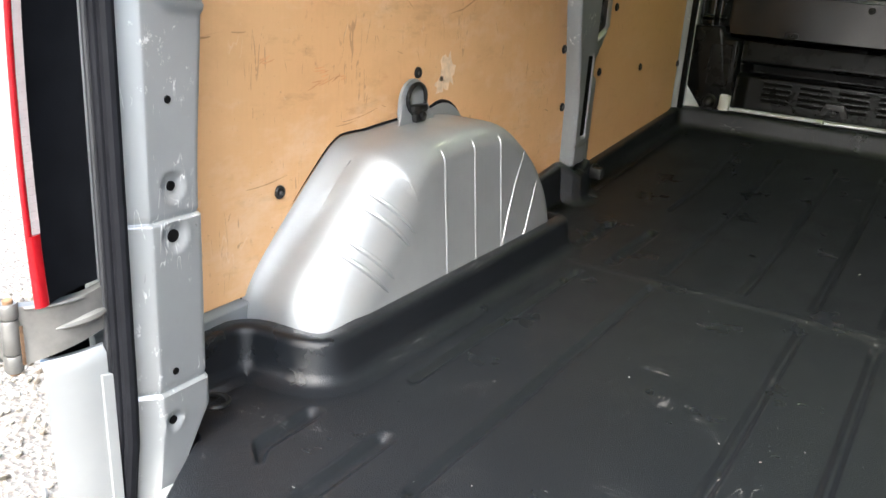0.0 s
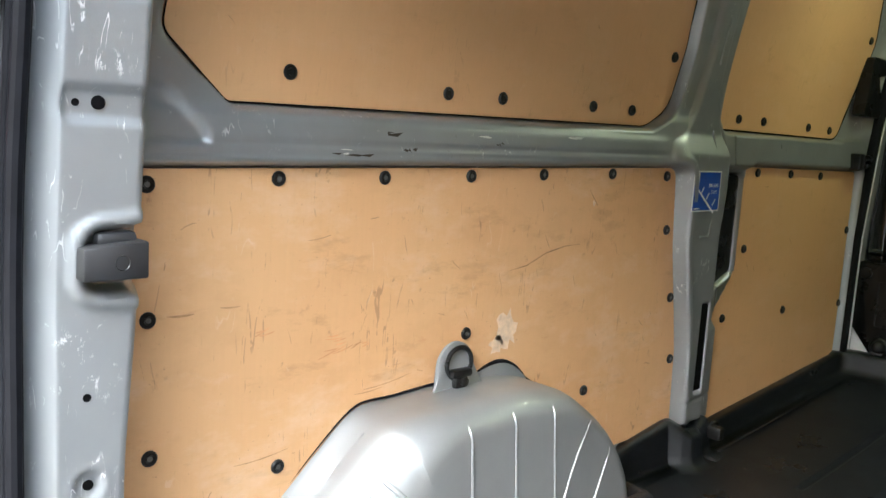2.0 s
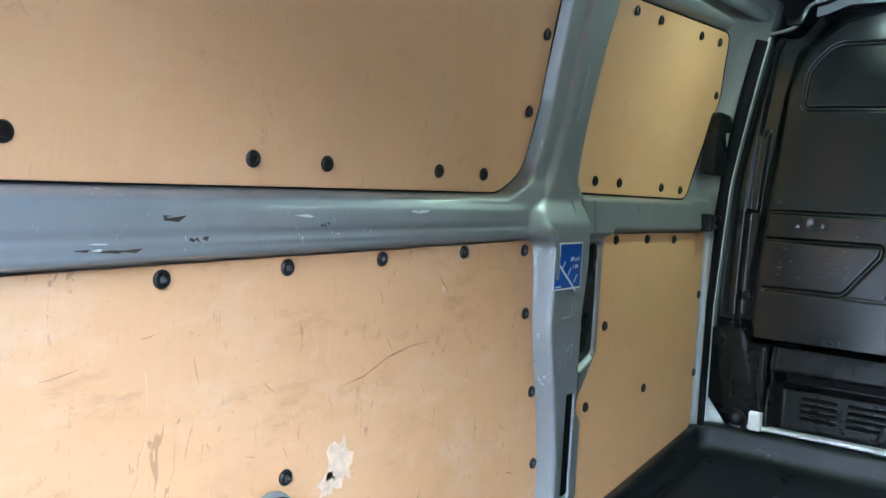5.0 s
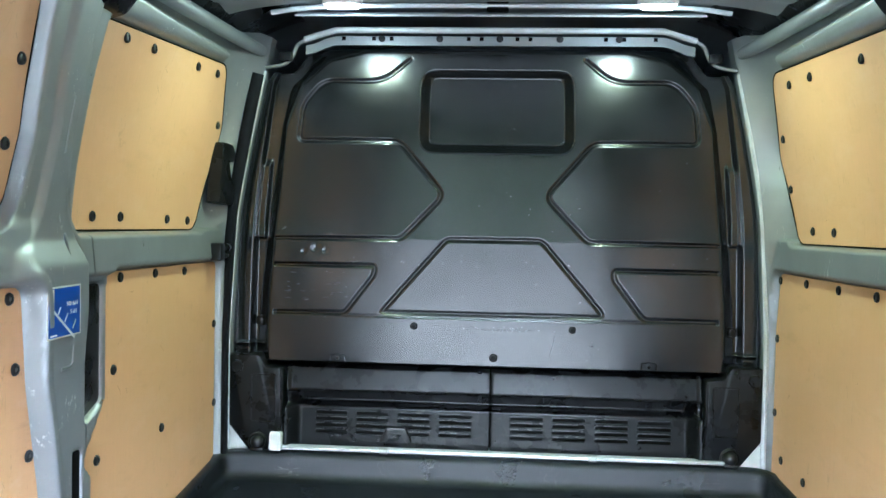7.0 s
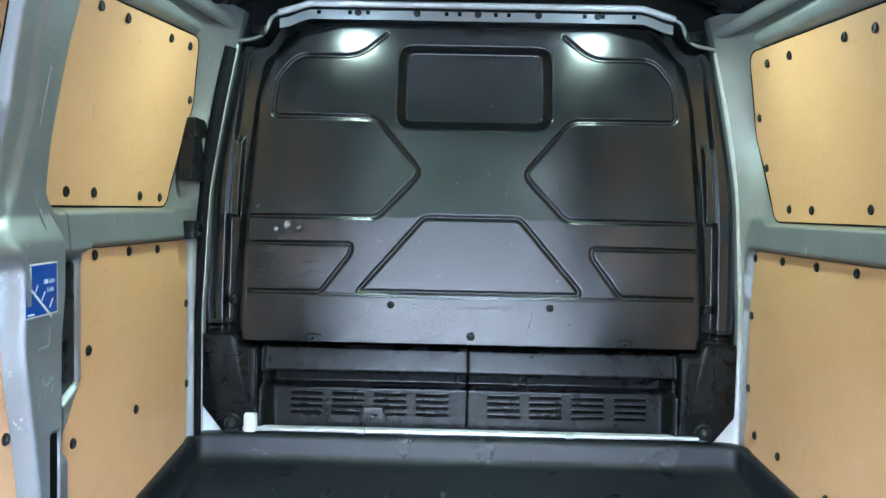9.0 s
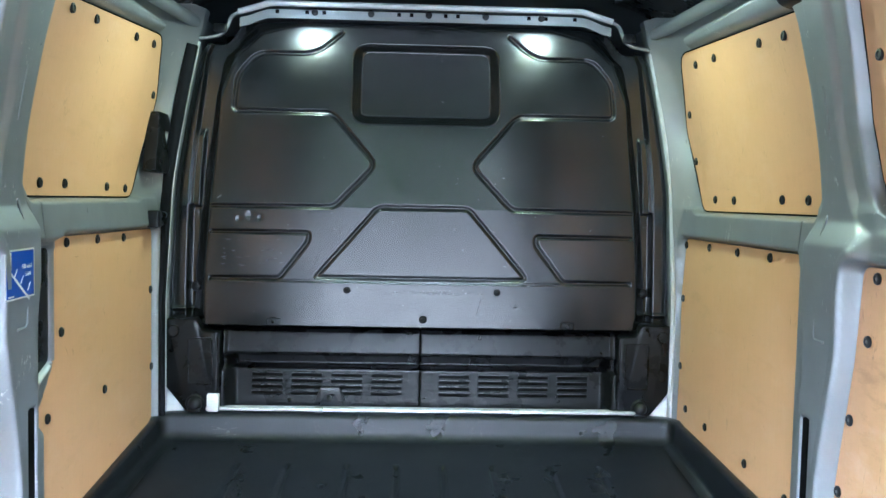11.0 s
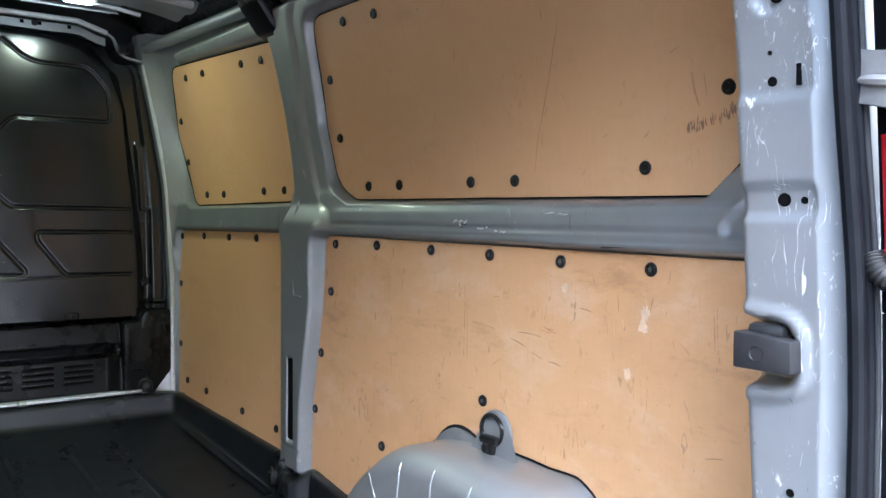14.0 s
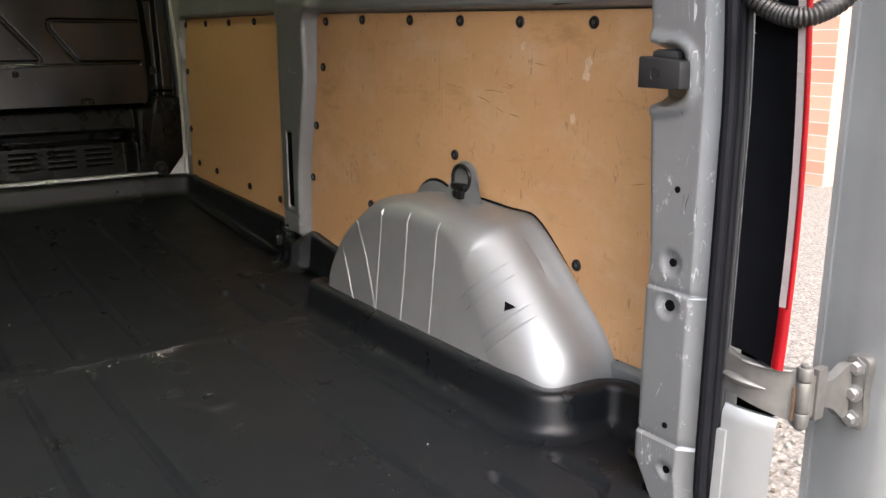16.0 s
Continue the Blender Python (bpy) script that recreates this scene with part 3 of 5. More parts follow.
FASTENERS_L = {
    "rear_low": [(0.218, .728), (0.431, .736), (0.644, .738), (0.853, .742), (1.062, .746), (1.297, .749), (1.518, .745), (1.538, .614), (1.585, .442), (1.612, .28), (0.866, .438), (1.258, .257), (0.222, .538), (0.227, .335), (0.232, .141), (0.447, .269)],
    "rear_up": [(0.298, 1.159), (0.282, 1.011), (0.456, .899), (0.797, .89), (0.942, .891), (1.228, .893), (1.373, .893), (1.505, 1.024), (1.508, 1.175), (1.388, 1.30), (1.238, 1.292), (0.937, 1.276)],
    "front_low": [(1.971, .757), (2.173, .755), (2.376, .75), (2.628, .573), (2.636, .326), (2.63, .085), (1.938, .546), (2.223, .345), (1.859, .358), (2.086, .066), (2.375, .078)],
    "front_up": [(1.863, .898), (2.003, .898), (2.288, .894), (2.439, .891), (2.563, 1.178), (2.456, 1.314), (2.305, 1.307), (2.018, 1.296), (1.874, 1.291)],
}
FASTENERS_R = {
    "rear_low": [(1.504, .744), (1.301, .746), (1.074, .742), (0.87, .738), (0.664, .733), (0.451, .729), (1.528, .618), (1.582, .448), (1.615, .289), (0.888, .437), (1.275, .259), (0.473, .263), (0.24, .54), (0.24, .335)],
    "rear_up": [(1.373, 1.292), (1.234, 1.285), (0.943, 1.271), (1.49, 1.168), (1.486, 1.02), (1.367, .892), (1.228, .891), (0.955, .889), (0.814, .887), (0.48, .897), (0.309, 1.009)],
    "front_low": [(2.656, .745), (2.44, .749), (2.217, .749), (2.001, .75), (1.815, .742), (2.671, .569), (2.675, .344), (2.606, .216), (2.421, .206), (2.11, .192), (1.861, .184)],
    "front_up": [(2.46, 1.296), (2.307, 1.292), (1.998, 1.279), (1.861, 1.271), (2.60, 1.161), (2.60, 1.015), (2.451, .894), (2.301, .892), (1.982, .895), (1.841, .894)],
}


def stroke(bm, s, pts, width, lift=0.0006):
    """Adds a thin flat mark that follows the flank, tapered at both ends."""
    pts = [Vector(p) for p in pts]
    n = len(pts)
    pairs = []
    for k, p in enumerate(pts):
        d = (pts[min(k + 1, n - 1)] - pts[max(k - 1, 0)]).normalized()
        w = 0.5 * width * math.sin(math.pi * (0.12 + 0.76 * k / (n - 1)))
        side = Vector((-d.y, d.x)) * w
        pairs.append([bm.verts.new((s * (flank(q.y, q.x) - lift), q.x, q.y)) for q in (p - side, p + side)])
    for a, b in zip(pairs, pairs[1:]):
        bm.faces.new((a[0], b[0], b[1], a[1]))


SCRAPES_L = [
    (0.700, 0.619, 0.037, -76, 3), (0.827, 0.575, 0.027, -39, 4), (0.954, 0.534, 0.032, -70, 3), (0.890, 0.498, 0.033, -90, 3),
    (1.191, 0.515, 0.029, -65, 3), (1.237, 0.696, 0.048, -48, 5), (1.368, 0.406, 0.053, -91, 4), (1.090, 0.607, 0.034, -60, 4),
    (0.353, 0.542, 0.033, -2, 5), (0.272, 0.538, 0.043, -1, 7), (0.632, 0.362, 0.062, 3, 4), (0.514, 0.639, 0.046, 9, 3),
    (1.337, 0.579, 0.029, -70, 3), (0.627, 0.669, 0.018, 9, 3), (0.417, 0.289, 0.100, 4, 4), (0.675, 0.371, 0.110, 7, 4),
]
SCRAPES_R = [
    (1.212, 0.637, 0.028, -92, 3), (1.236, 0.467, 0.050, -93, 4), (0.599, 0.650, 0.032, -171, 4), (0.522, 0.668, 0.032, -95, 4),
    (0.847, 0.655, 0.016, 176, 3), (0.891, 0.595, 0.081, -174, 3), (0.782, 0.571, 0.051, -165, 5), (0.748, 0.591, 0.065, -178, 5),
    (0.726, 0.551, 0.033, -162, 4), (0.678, 0.543, 0.033, -173, 5), (0.580, 0.704, 0.020, -101, 3), (0.385, 0.292, 0.035, 15, 3),
]


def tick(bm, s, y, z, size, turn, width):
    """A short bent scrape about a middle point."""
    pts = []
    for k in range(5):
        t = k / 4 - 0.5
        pts.append((y + size * t * math.cos(turn) - 0.12 * size * (t * t) * math.sin(turn), z + size * t * math.sin(turn) + 0.12 * size * (t * t) * math.cos(turn)))
    stroke(bm, s, pts, width)


def scrape_marks(outline, s, count, seed, length=(0.006, 0.034)):
    """Short dark scrapes scattered over a panel, most of them near upright, in loose clusters."""
    rnd = random.Random(seed)
    ys, zs = [p.x for p in outline], [p.y for p in outline]
    centres = [(rnd.uniform(min(ys), max(ys)), rnd.uniform(min(zs), max(zs))) for _ in range(9)]
    bm = bmesh.new()
    made = 0
    while made < count:
        cy, cz = rnd.choice(centres)
        y, z = rnd.gauss(cy, 0.13), rnd.gauss(cz, 0.06)
        size = rnd.uniform(*length)
        a = rnd.gauss(radians(95), 0.5) if rnd.random() < 0.65 else rnd.gauss(radians(165), 0.4)
        bend = rnd.uniform(-0.4, 0.4)
        pts = []
        for k in range(5):
            pts.append((y + size * (k / 4 - 0.5) * math.cos(a + bend * k / 4), z + size * (k / 4 - 0.5) * math.sin(a + bend * k / 4)))
        P = np.array(pts)
        if (signed(P, outline) < -0.02).all():
            stroke(bm, s, pts, rnd.uniform(0.0006, 0.0020))
            made += 1
    return bm


def flank_panels(left):
    s = -1 if left else 1
    lists = FASTENERS_L if left else FASTENERS_R
    lo_r, up_r, lo_f, up_f = panels(left)
    jobs = (("rear_low", lo_r, M_PLY, 30, "scraped honey-coloured plywood panel lining the lower van side"),
            ("rear_up", up_r, M_PLY_CLEAN, 14, "honey-coloured plywood panel above the belt rail"),
            ("front_low", lo_f, M_PLY_CLEAN, 10, "plywood panel beside the bulkhead, below the belt rail"),
            ("front_up", up_f, M_PLY_CLEAN, 3, "yellowish plywood panel beside the bulkhead, above the belt rail"))
    for n, (key, outline, material, marks, label) in enumerate(jobs):
        ob = place("plywood_panel", ply_sheet(outline, s), material, sharp=30)
        tagged(ob, label, "panel", "plywood side panels")
        for y, z in lists[key]:
            screw_cap(ob, s, y, z, pin=key == "rear_low")
        if key in ("rear_up", "front_up"):
            mid = sum(outline, Vector((0, 0))) / len(outline)
            rim = [p + (p - mid).normalized() * 0.0015 for p in outline]
            # near-black tube drawn as the shade in the gap round the panel
            part("gap_shade", tube([(s * (flank(p.y, p.x) + 0.0005), p.x, p.y) for p in rim], 0.0014 if key == "rear_up" else 0.0022, 6, closed=True), M_DARK, ob, "dark tube standing in for the shaded gap round the panel")
        bm = scrape_marks(outline, s, marks, 11 * n + (3 if left else 8))
        if key == "rear_low":
            for y, z, size, turn, wide in (SCRAPES_L if left else SCRAPES_R):
                tick(bm, s, y, z, size, radians(turn), wide * 0.0005)
            if left:
                stroke(bm, s, [(0.98, 0.553), (1.03, 0.560), (1.09, 0.583), (1.15, 0.594), (1.20, 0.596)], 0.003)
        if key == "rear_up" and not left:
            stroke(bm, s, [(0.655, 1.19), (0.655, 1.165), (0.70, 1.06), (0.745, 0.95), (0.755, 0.90)], 0.0016)
            stroke(bm, s, [(0.375, 1.04), (0.372, 1.01), (0.365, 0.985)], 0.004)
            stroke(bm, s, [(0.352, 1.035), (0.350, 1.0)], 0.004)
        tagged(part("scraped_wear", bm, M_SCRAPE, ob, "thin dark scrapes in the wood", smooth=False), kind="stuff")
        if key == "rear_up" and not left:
            # smudged row of lettering
            bm = bmesh.new()
            rnd = random.Random(3)
            for k in range(64):
                u = rnd.random()
                y = 0.392 - 0.125 * u
                z = 0.953 + 0.028 * u + rnd.gauss(0, 0.0035)
                tall = rnd.uniform(0.003, 0.009)
                slant = rnd.gauss(0, 0.0015)
                stroke(bm, s, [(y, z - tall), (y + slant * 0.3, z - 0.3 * tall), (y + slant * 0.7, z + 0.3 * tall), (y + slant, z + tall)], rnd.uniform(0.001, 0.0035), 0.0006 + 0.00001 * k)
            tagged(part("smudged_lettering", bm, M_SMUDGE, ob, "smudged dark stencil marks", smooth=False), kind="stuff")
        if key == "rear_low":
            rnd = random.Random(5)
            spots = [(0.985, 0.432, 0.036), (0.955, 0.405, 0.020), (1.24, 0.685, 0.006)] if left else [(0.653, 0.684, 0.009), (0.462, 0.655, 0.012), (0.466, 0.632, 0.011), (0.50, 0.55, 0.010)]
            bm = bmesh.new()
            for y, z, size, turn in (((0.554, 0.448, 0.058, 5), (0.416, 0.493, 0.040, -3), (0.558, 0.460, 0.045, 4), (0.60, 0.452, 0.03, 12)) if left else ((0.30, 0.36, 0.02, 80), (0.70, 0.60, 0.05, -12))):
                for k in range(4):
                    tick(bm, s, y + rnd.gauss(0, 0.012), z + rnd.gauss(0, 0.005), size * rnd.uniform(0.3, 0.8), radians(turn + rnd.gauss(0, 10)), 0.0022)
            tagged(part("red_rubs", bm, M_REDRUB, ob, "faint reddish rubs on the wood", smooth=False), kind="stuff")
            for cy, cz, r in spots:
                bm = bmesh.new()
                ring = []
                for k in range(22):
                    a = 2 * math.pi * k / 22
                    q = r * rnd.uniform(0.6, 1.15)
                    y, z = cy + q * math.cos(a), cz + 1.1 * q * math.sin(a)
                    ring.append(bm.verts.new((s * (flank(z, y) - 0.0005), y, z)))
                bm.faces.new(ring)
                part("paint_smear", bm, M_SMEAR, ob, "pale dried smear", smooth=False)


body_side(True)
body_side(False)
flank_panels(True)
flank_panels(False)

# ---- floor liner ----
GROOVES_Y = [(.63, .14, .27), (.50, .09, .28), (.565, .46, 1.13), (.640, 1.235, 1.53), (.525, 1.24, 1.53), (.395, .20, 1.15), (.07, .06, 1.12), (.22, 1.25, 2.45), (.07, 1.25, 2.45), (.40, 1.25, 2.45), (.55, 1.75, 2.45)]


def floor_height(P):
    h = np.zeros(len(P))
    for x, a, b in GROOVES_Y:
        for s in (-1, 1):
            d = seg_dist(P, (s * x, a), (s * x, b))
            h = np.minimum(h, -0.010 * smooth(0.011, 0.004, d)) if b - a > 0.30 else np.minimum(h, -0.012 * smooth(0.018, 0.007, d))
    # shallow step across the floor ahead of the rear half
    h = h + 0.003 * smooth(0.02, 0.0, np.abs(P[:, 1] - 1.185)) * smooth(0.66, 0.60, np.abs(P[:, 0]))
    return h


def floor_place(x, y, h):
    """The liner narrows between the rear pillars and hangs over the sill there."""
    tight = float(smooth(0.165, 0.115, y))
    edge = 0.716 - 0.65 * max(0.0, 0.105 - y) - (0.0 if x < 0 else 0.036)
    hang = tight * float(smooth(0.834, 0.858, abs(x)))
    out = max(0.0, abs(x) - 0.56)
    out = abs(x) - out * tight * (1 - (edge - 0.56) / 0.30) + 0.035 * hang
    return (math.copysign(out, x), y, h - 0.13 * hang + floor_rise(y))


bm = relief(np.arange(-0.86, 0.861, 0.005), np.arange(-0.02, 2.71, 0.009), floor_place, floor_height)
floor = tagged(place("floor", bm, M_LINER, sharp=0), "grooved black plastic load liner, scuffed and dusty", "van floor", kind="structure")


def upstand():
    right = [(0.815, 0.10, .01), (0.815, 0.318, .040), (0.655, 0.330, .075), (0.655, 1.285, .045), (0.838, 1.30, .03), (0.838, 1.600, .01), (0.808, 1.622, .01), (0.790, 1.640, .010), (0.790, 1.685, .010), (0.810, 1.705, .01), (0.810, 1.752, .01), (0.838, 1.770, .01), (0.838, 2.665, .05)]
    loop = right + [(-p[0], p[1], p[2]) for p in reversed(right)]
    full = rounded(loop, 0.03, 6)
    prof = [(0.046, 0.0), (0.026, 0.003), (0.013, 0.011), (0.007, 0.026), (0.001, 0.070), (-0.001, 0.078), (-0.006, 0.084), (-0.014, 0.086), (-0.034, 0.086), (-0.036, 0.06)]
    bm = bmesh.new()
    rings = []
    n = len(full)
    for k, p in enumerate(full):
        d = (full[min(k + 1, n - 1)] - full[max(k - 1, 0)]).normalized()
        inward = Vector((-d.y, d.x))
        lift = 0.88 + 0.44 * float(smooth(1.45, 1.6, p.y) * smooth(2.45, 2.0, p.y)) - 0.34 * float(smooth(1.60, 1.64, p.y) * smooth(1.76, 1.72, p.y)) - 0.06 * float(smooth(2.3, 2.6, p.y))
        if p.x < -0.75:
            lift *= 1 - 0.72 * float(smooth(1.74, 1.80, p.y) * smooth(2.63, 2.56, p.y))
        rings.append([bm.verts.new((p.x + inward.x * o, p.y + inward.y * o, z * lift + floor_rise(p.y + inward.y * o) + 0.001)) for o, z in prof])
    for a, b in zip(rings, rings[1:]):
        for j in range(len(prof) - 1):
            bm.faces.new((a[j], a[j + 1], b[j + 1], b[j]))
    return bm


part("upstand", upstand(), M_LINER, floor, "moulded upstand of the liner", sharp=0)


def dust():
    """Loose crumbs and scuffed flecks on the liner."""
    rnd = random.Random(21)
    bm = bmesh.new()
    for k in range(190):
        if k < 75:
            x, y = rnd.gauss(0.245, 0.022), rnd.gauss(1.165, 0.010)
            y += 0.25 * (x - 0.245)
        elif k < 125:
            x, y = rnd.gauss(0.08, 0.10), rnd.gauss(1.165, 0.022)
        else:
            x, y = rnd.uniform(-0.6, 0.6), rnd.uniform(0.1, 1.9)
        r = rnd.uniform(0.0004, 0.0012) * (1 if rnd.random() < 0.96 else 2.2)
        m = Matrix.Translation((x, y, floor_rise(y) + 0.0025 + r * 0.3)) @ Euler((rnd.random(), rnd.random(), rnd.random() * 6)).to_matrix().to_4x4() @ Matrix.Diagonal((r * rnd.uniform(1, 2.6), r, r * 0.5, 1))
        bmesh.ops.create_icosphere(bm, subdivisions=1, radius=1, matrix=m)
    return bm


tagged(place("floor_crumbs", dust(), M_CRUMB), "pale crumbs and dust lying on the black liner", "debris", kind="stuff")


# ---- wheel arches ----
ARCH_SIDE = [(0.352, 0.0), (0.362, 0.06), (0.392, 0.125), (0.485, 0.215), (0.590, 0.308), (0.640, 0.333), (0.74, 0.345), (0.90, 0.347), (1.02, 0.330), (1.10, 0.285), (1.175, 0.220), (1.225, 0.140), (1.243, 0.06), (1.248, 0.0)]


def smooth_line(pts, n):
    """A Catmull-Rom line through pts, n steps a span."""
    out = []
    pts = [Vector(p) for p in pts]
    for k in range(len(pts) - 1):
        p0, p1, p2, p3 = pts[max(k - 1, 0)], pts[k], pts[k + 1], pts[min(k + 2, len(pts) - 1)]
        for i in range(n):
            t = i / n
            out.append(0.5 * (2 * p1 + (p2 - p0) * t + (2 * p0 - 5 * p1 + 4 * p2 - p3) * t * t + (3 * p1 - p0 - 3 * p2 + p3) * t ** 3))
    out.append(pts[-1])
    return out


ARCH_LINE = smooth_line(ARCH_SIDE, 5)


def arch_inner(z):
    return 0.676 + 0.10 * z


def arch_point(k, a, s, out=0.0):
    """A place on the arch: k along its side line, a from 0 (wall side) to 90 degrees (inner face)."""
    n = len(ARCH_LINE)
    k = min(max(k, 0), n - 1)
    i = min(int(k), n - 2)
    p = ARCH_LINE[i].lerp(ARCH_LINE[i + 1], k - i)
    d = (ARCH_LINE[i + 1] - ARCH_LINE[i]).normalized()
    nor = Vector((d.y, -d.x))
    rear = 1 - float(smooth(0.55, 0.72, p.x))
    r = 0.050 + 0.060 * rear
    q = p + nor * r
    q.y = max(q.y, 0.0) if p.y > 1e-6 else 0.0
    w = q + (p - q) * math.cos(a)
    rx = 0.060 + 0.055 * rear
    xi = arch_inner(w.y)
    x = xi + rx - rx * math.sin(a)
    if out:
        x -= out * math.sin(a)
        w = w - nor * out * math.cos(a)
    return Vector((s * x, w.x, w.y))


def arch_foot(k):
    """Where the arch's side line meets the wall: its rear slope flares out a little."""
    p = ARCH_LINE[k]
    d = ARCH_LINE[min(k + 1, len(ARCH_LINE) - 1)] - ARCH_LINE[max(k - 1, 0)]
    nor = Vector((-d.y, d.x)).normalized()
    return p + nor * 0.019 * float(smooth(0.70, 0.58, p.x) * smooth(0.0, 0.10, p.y))


def arch_index(y):
    """Index along the side line, on its upper part, at a given y."""
    steps = [0.1 * i for i in range(150, 10 * len(ARCH_LINE) - 150)]
    return min(steps, key=lambda k: abs(arch_point(k, radians(90), 1).y - y))


def wheel_arch(left):
    s = -1 if left else 1
    bm = bmesh.new()
    rings = [[bm.verts.new((s * 0.874, *arch_foot(k))) for k in range(len(ARCH_LINE))]]
    for x, share in ((0.858, 0.93), (0.846, 0.62), (0.832, 0.25), (0.816, 0.05)):
        rings.append([bm.verts.new((s * x, *ARCH_LINE[k].lerp(arch_foot(k), share))) for k in range(len(ARCH_LINE))])
    for j in range(11):
        a = radians(90 * j / 10)
        rings.append([bm.verts.new(arch_point(k, a, s)) for k in range(len(ARCH_LINE))])
    for a, b in zip(rings, rings[1:]):
        for k in range(len(a) - 1):
            bm.faces.new((a[k], a[k + 1], b[k + 1], b[k]))
    bm.faces.new(rings[-1])
    ob = place("wheel_arch", bm, M_SILVER, sharp=50)
    tagged(ob, "silver-painted pressed steel wheel arch cover with raised ribs", "wheel arch", "wheel arches")

    def on_face(y, z):
        return Vector((s * (arch_inner(z) + 0.0018), y, z))

    for y in (0.742, 0.855, 0.965):
        k = arch_index(y)
        pts = [on_face(y, 0.05 + 0.04 * i) for i in range(6)]
        top = arch_point(k, radians(90), s)
        pts = [p for p in pts if p.z < top.z - 0.015]
        pts += [arch_point(k, radians(90 - 9 * i), s, -0.0018) for i in range(5)]
        rad = [0.0042] * (len(pts) - 2) + [0.003, 0.001]
        part("rib", tube(pts, rad, 8), M_SILVER, ob)
    part("rib", tube([on_face(0.962 + 0.118 * t, 0.065 + 0.20 * t + 0.02 * math.sin(t * 3)) for t in [i / 8 for i in range(9)]], [0.0042] * 7 + [0.003, 0.001], 8), M_SILVER, ob)
    part("rib", tube([on_face(1.068 + 0.075 * t, 0.065 + 0.135 * t) for t in [i / 8 for i in range(9)]], [0.0042] * 7 + [0.003, 0.001], 8), M_SILVER, ob)
    for k in (13.7, 14.7, 17.1, 18.1):
        pts = [arch_point(k, radians(a), s, 0.0004) for a in (30, 38, 46, 54, 62, 70, 78, 86)]
        tail = on_face(pts[-1].y + 0.022, pts[-1].z - 0.022)
        part("bead", tube(pts + [pts[-1].lerp(tail, 0.5), tail], [0.001, 0.0035, 0.0052, 0.0056, 0.0056, 0.0056, 0.005, 0.004, 0.003, 0.001], 8), M_SILVER, ob)
    # upright tab with the lashing ring
    out = [Vector(p) for p in bent([(0.738, 0.335), (0.768, 0.350, .03), (0.777, 0.386)], 0.03)] + [Vector(p) for p in arc((0.823, 0.386), 0.046, 176, 4, 14)] + [Vector(p) for p in bent([(0.869, 0.386), (0.880, 0.350, .03), (0.912, 0.335)], 0.03)]
    tab = slab(out, lambda p, d: (s * (0.852 - 0.012 + d - 0.02 * max(0.0, (0.37 - p.y) / 0.04)), p.x, p.y), 0.006, 0.0015)
    part("tab", tab, M_SILVER, ob, sharp=40)
    pad = slab(rounded([(0.792, 0.366, .02), (0.856, 0.366, .02), (0.856, 0.424, .03), (0.792, 0.424, .03)], 0.02, 5), lambda p, d: (s * (0.8375 + d), p.x, p.y), 0.002, 0.0005)
    part("recess", pad, M_SILVER, ob)
    # black tube standing in for the shade between the panel's cut-out and the arch
    gap = [(s * 0.8605, p.x, p.y + 0.003) for p in [arch_foot(k) for k in range(4, 52)]]
    part("gap_shade", tube(gap, 0.0024, 6), M_RUBBER, ob)
    # raised flange behind the tab, with a black tube as shade along the cut edge above
    brow = [(0.905 + 0.150 * t, 0.343 + 0.026 * math.sin(math.pi * min(1.0, 0.15 + 0.75 * t)) - 0.040 * t ** 3) for t in [i / 14 for i in range(15)]]
    lip = slab([Vector(p) for p in brow] + [Vector((1.055, 0.28)), Vector((0.905, 0.28))], lambda p, d: (s * (0.8515 + d), p.x, p.y), 0.012, 0.003)
    part("flange", lip, M_SILVER, ob, sharp=40)
    part("gap_shade", tube([(s * 0.8595, y, z + 0.002) for y, z in brow], [0.002 + 0.003 * math.sin(math.pi * k / 14) for k in range(15)], 6), M_RUBBER, ob)
    if not left:
        chip = bmesh.new()
        a, b, c = arch_point(14.9, radians(44), s, 0.003), arch_point(15.1, radians(56), s, 0.003), arch_point(15.7, radians(51), s, 0.003)
        chip.faces.new([chip.verts.new(p) for p in (a, b, c)])
        part("paint_chip", chip, M_DARK, ob, "small dark paint chip")

    ring = thing("lashing_ring", "black steel lashing ring hanging from the wheel arch tab", "lashing ring", "lashing rings", at=(s * 0.828, 0.824, 0.384))
    loop = [(s * (0.004 - 0.004 * v), u, v) for u, v in [(0.032 * math.cos(a), 0.008 + 0.031 * math.sin(a)) for a in [2 * math.pi * i / 24 for i in range(24)]]]
    part("ring", tube(loop, 0.0046, 8, closed=True), M_CAP, ring)
    bm = bmesh.new()
    box(bm, (-0.010, -0.026, -0.018), (0.010, 0.026, -0.001), 0.006)
    box(bm, (-0.011, -0.018, -0.040), (0.010, 0.016, -0.012), 0.008)
    part("clamp", bm, M_CAP, ring)
    part("bolt", turned([(0.009, 0), (0.009, 0.006), (0.004, 0.008), (0.001, 0.008)], Matrix.Translation((-s * 0.010, 0, -0.024)) @ Matrix.Rotation(radians(-90 * s), 4, 'Y'), 10), M_CAP, ring)
    return ob


wheel_arch(True)
wheel_arch(False)


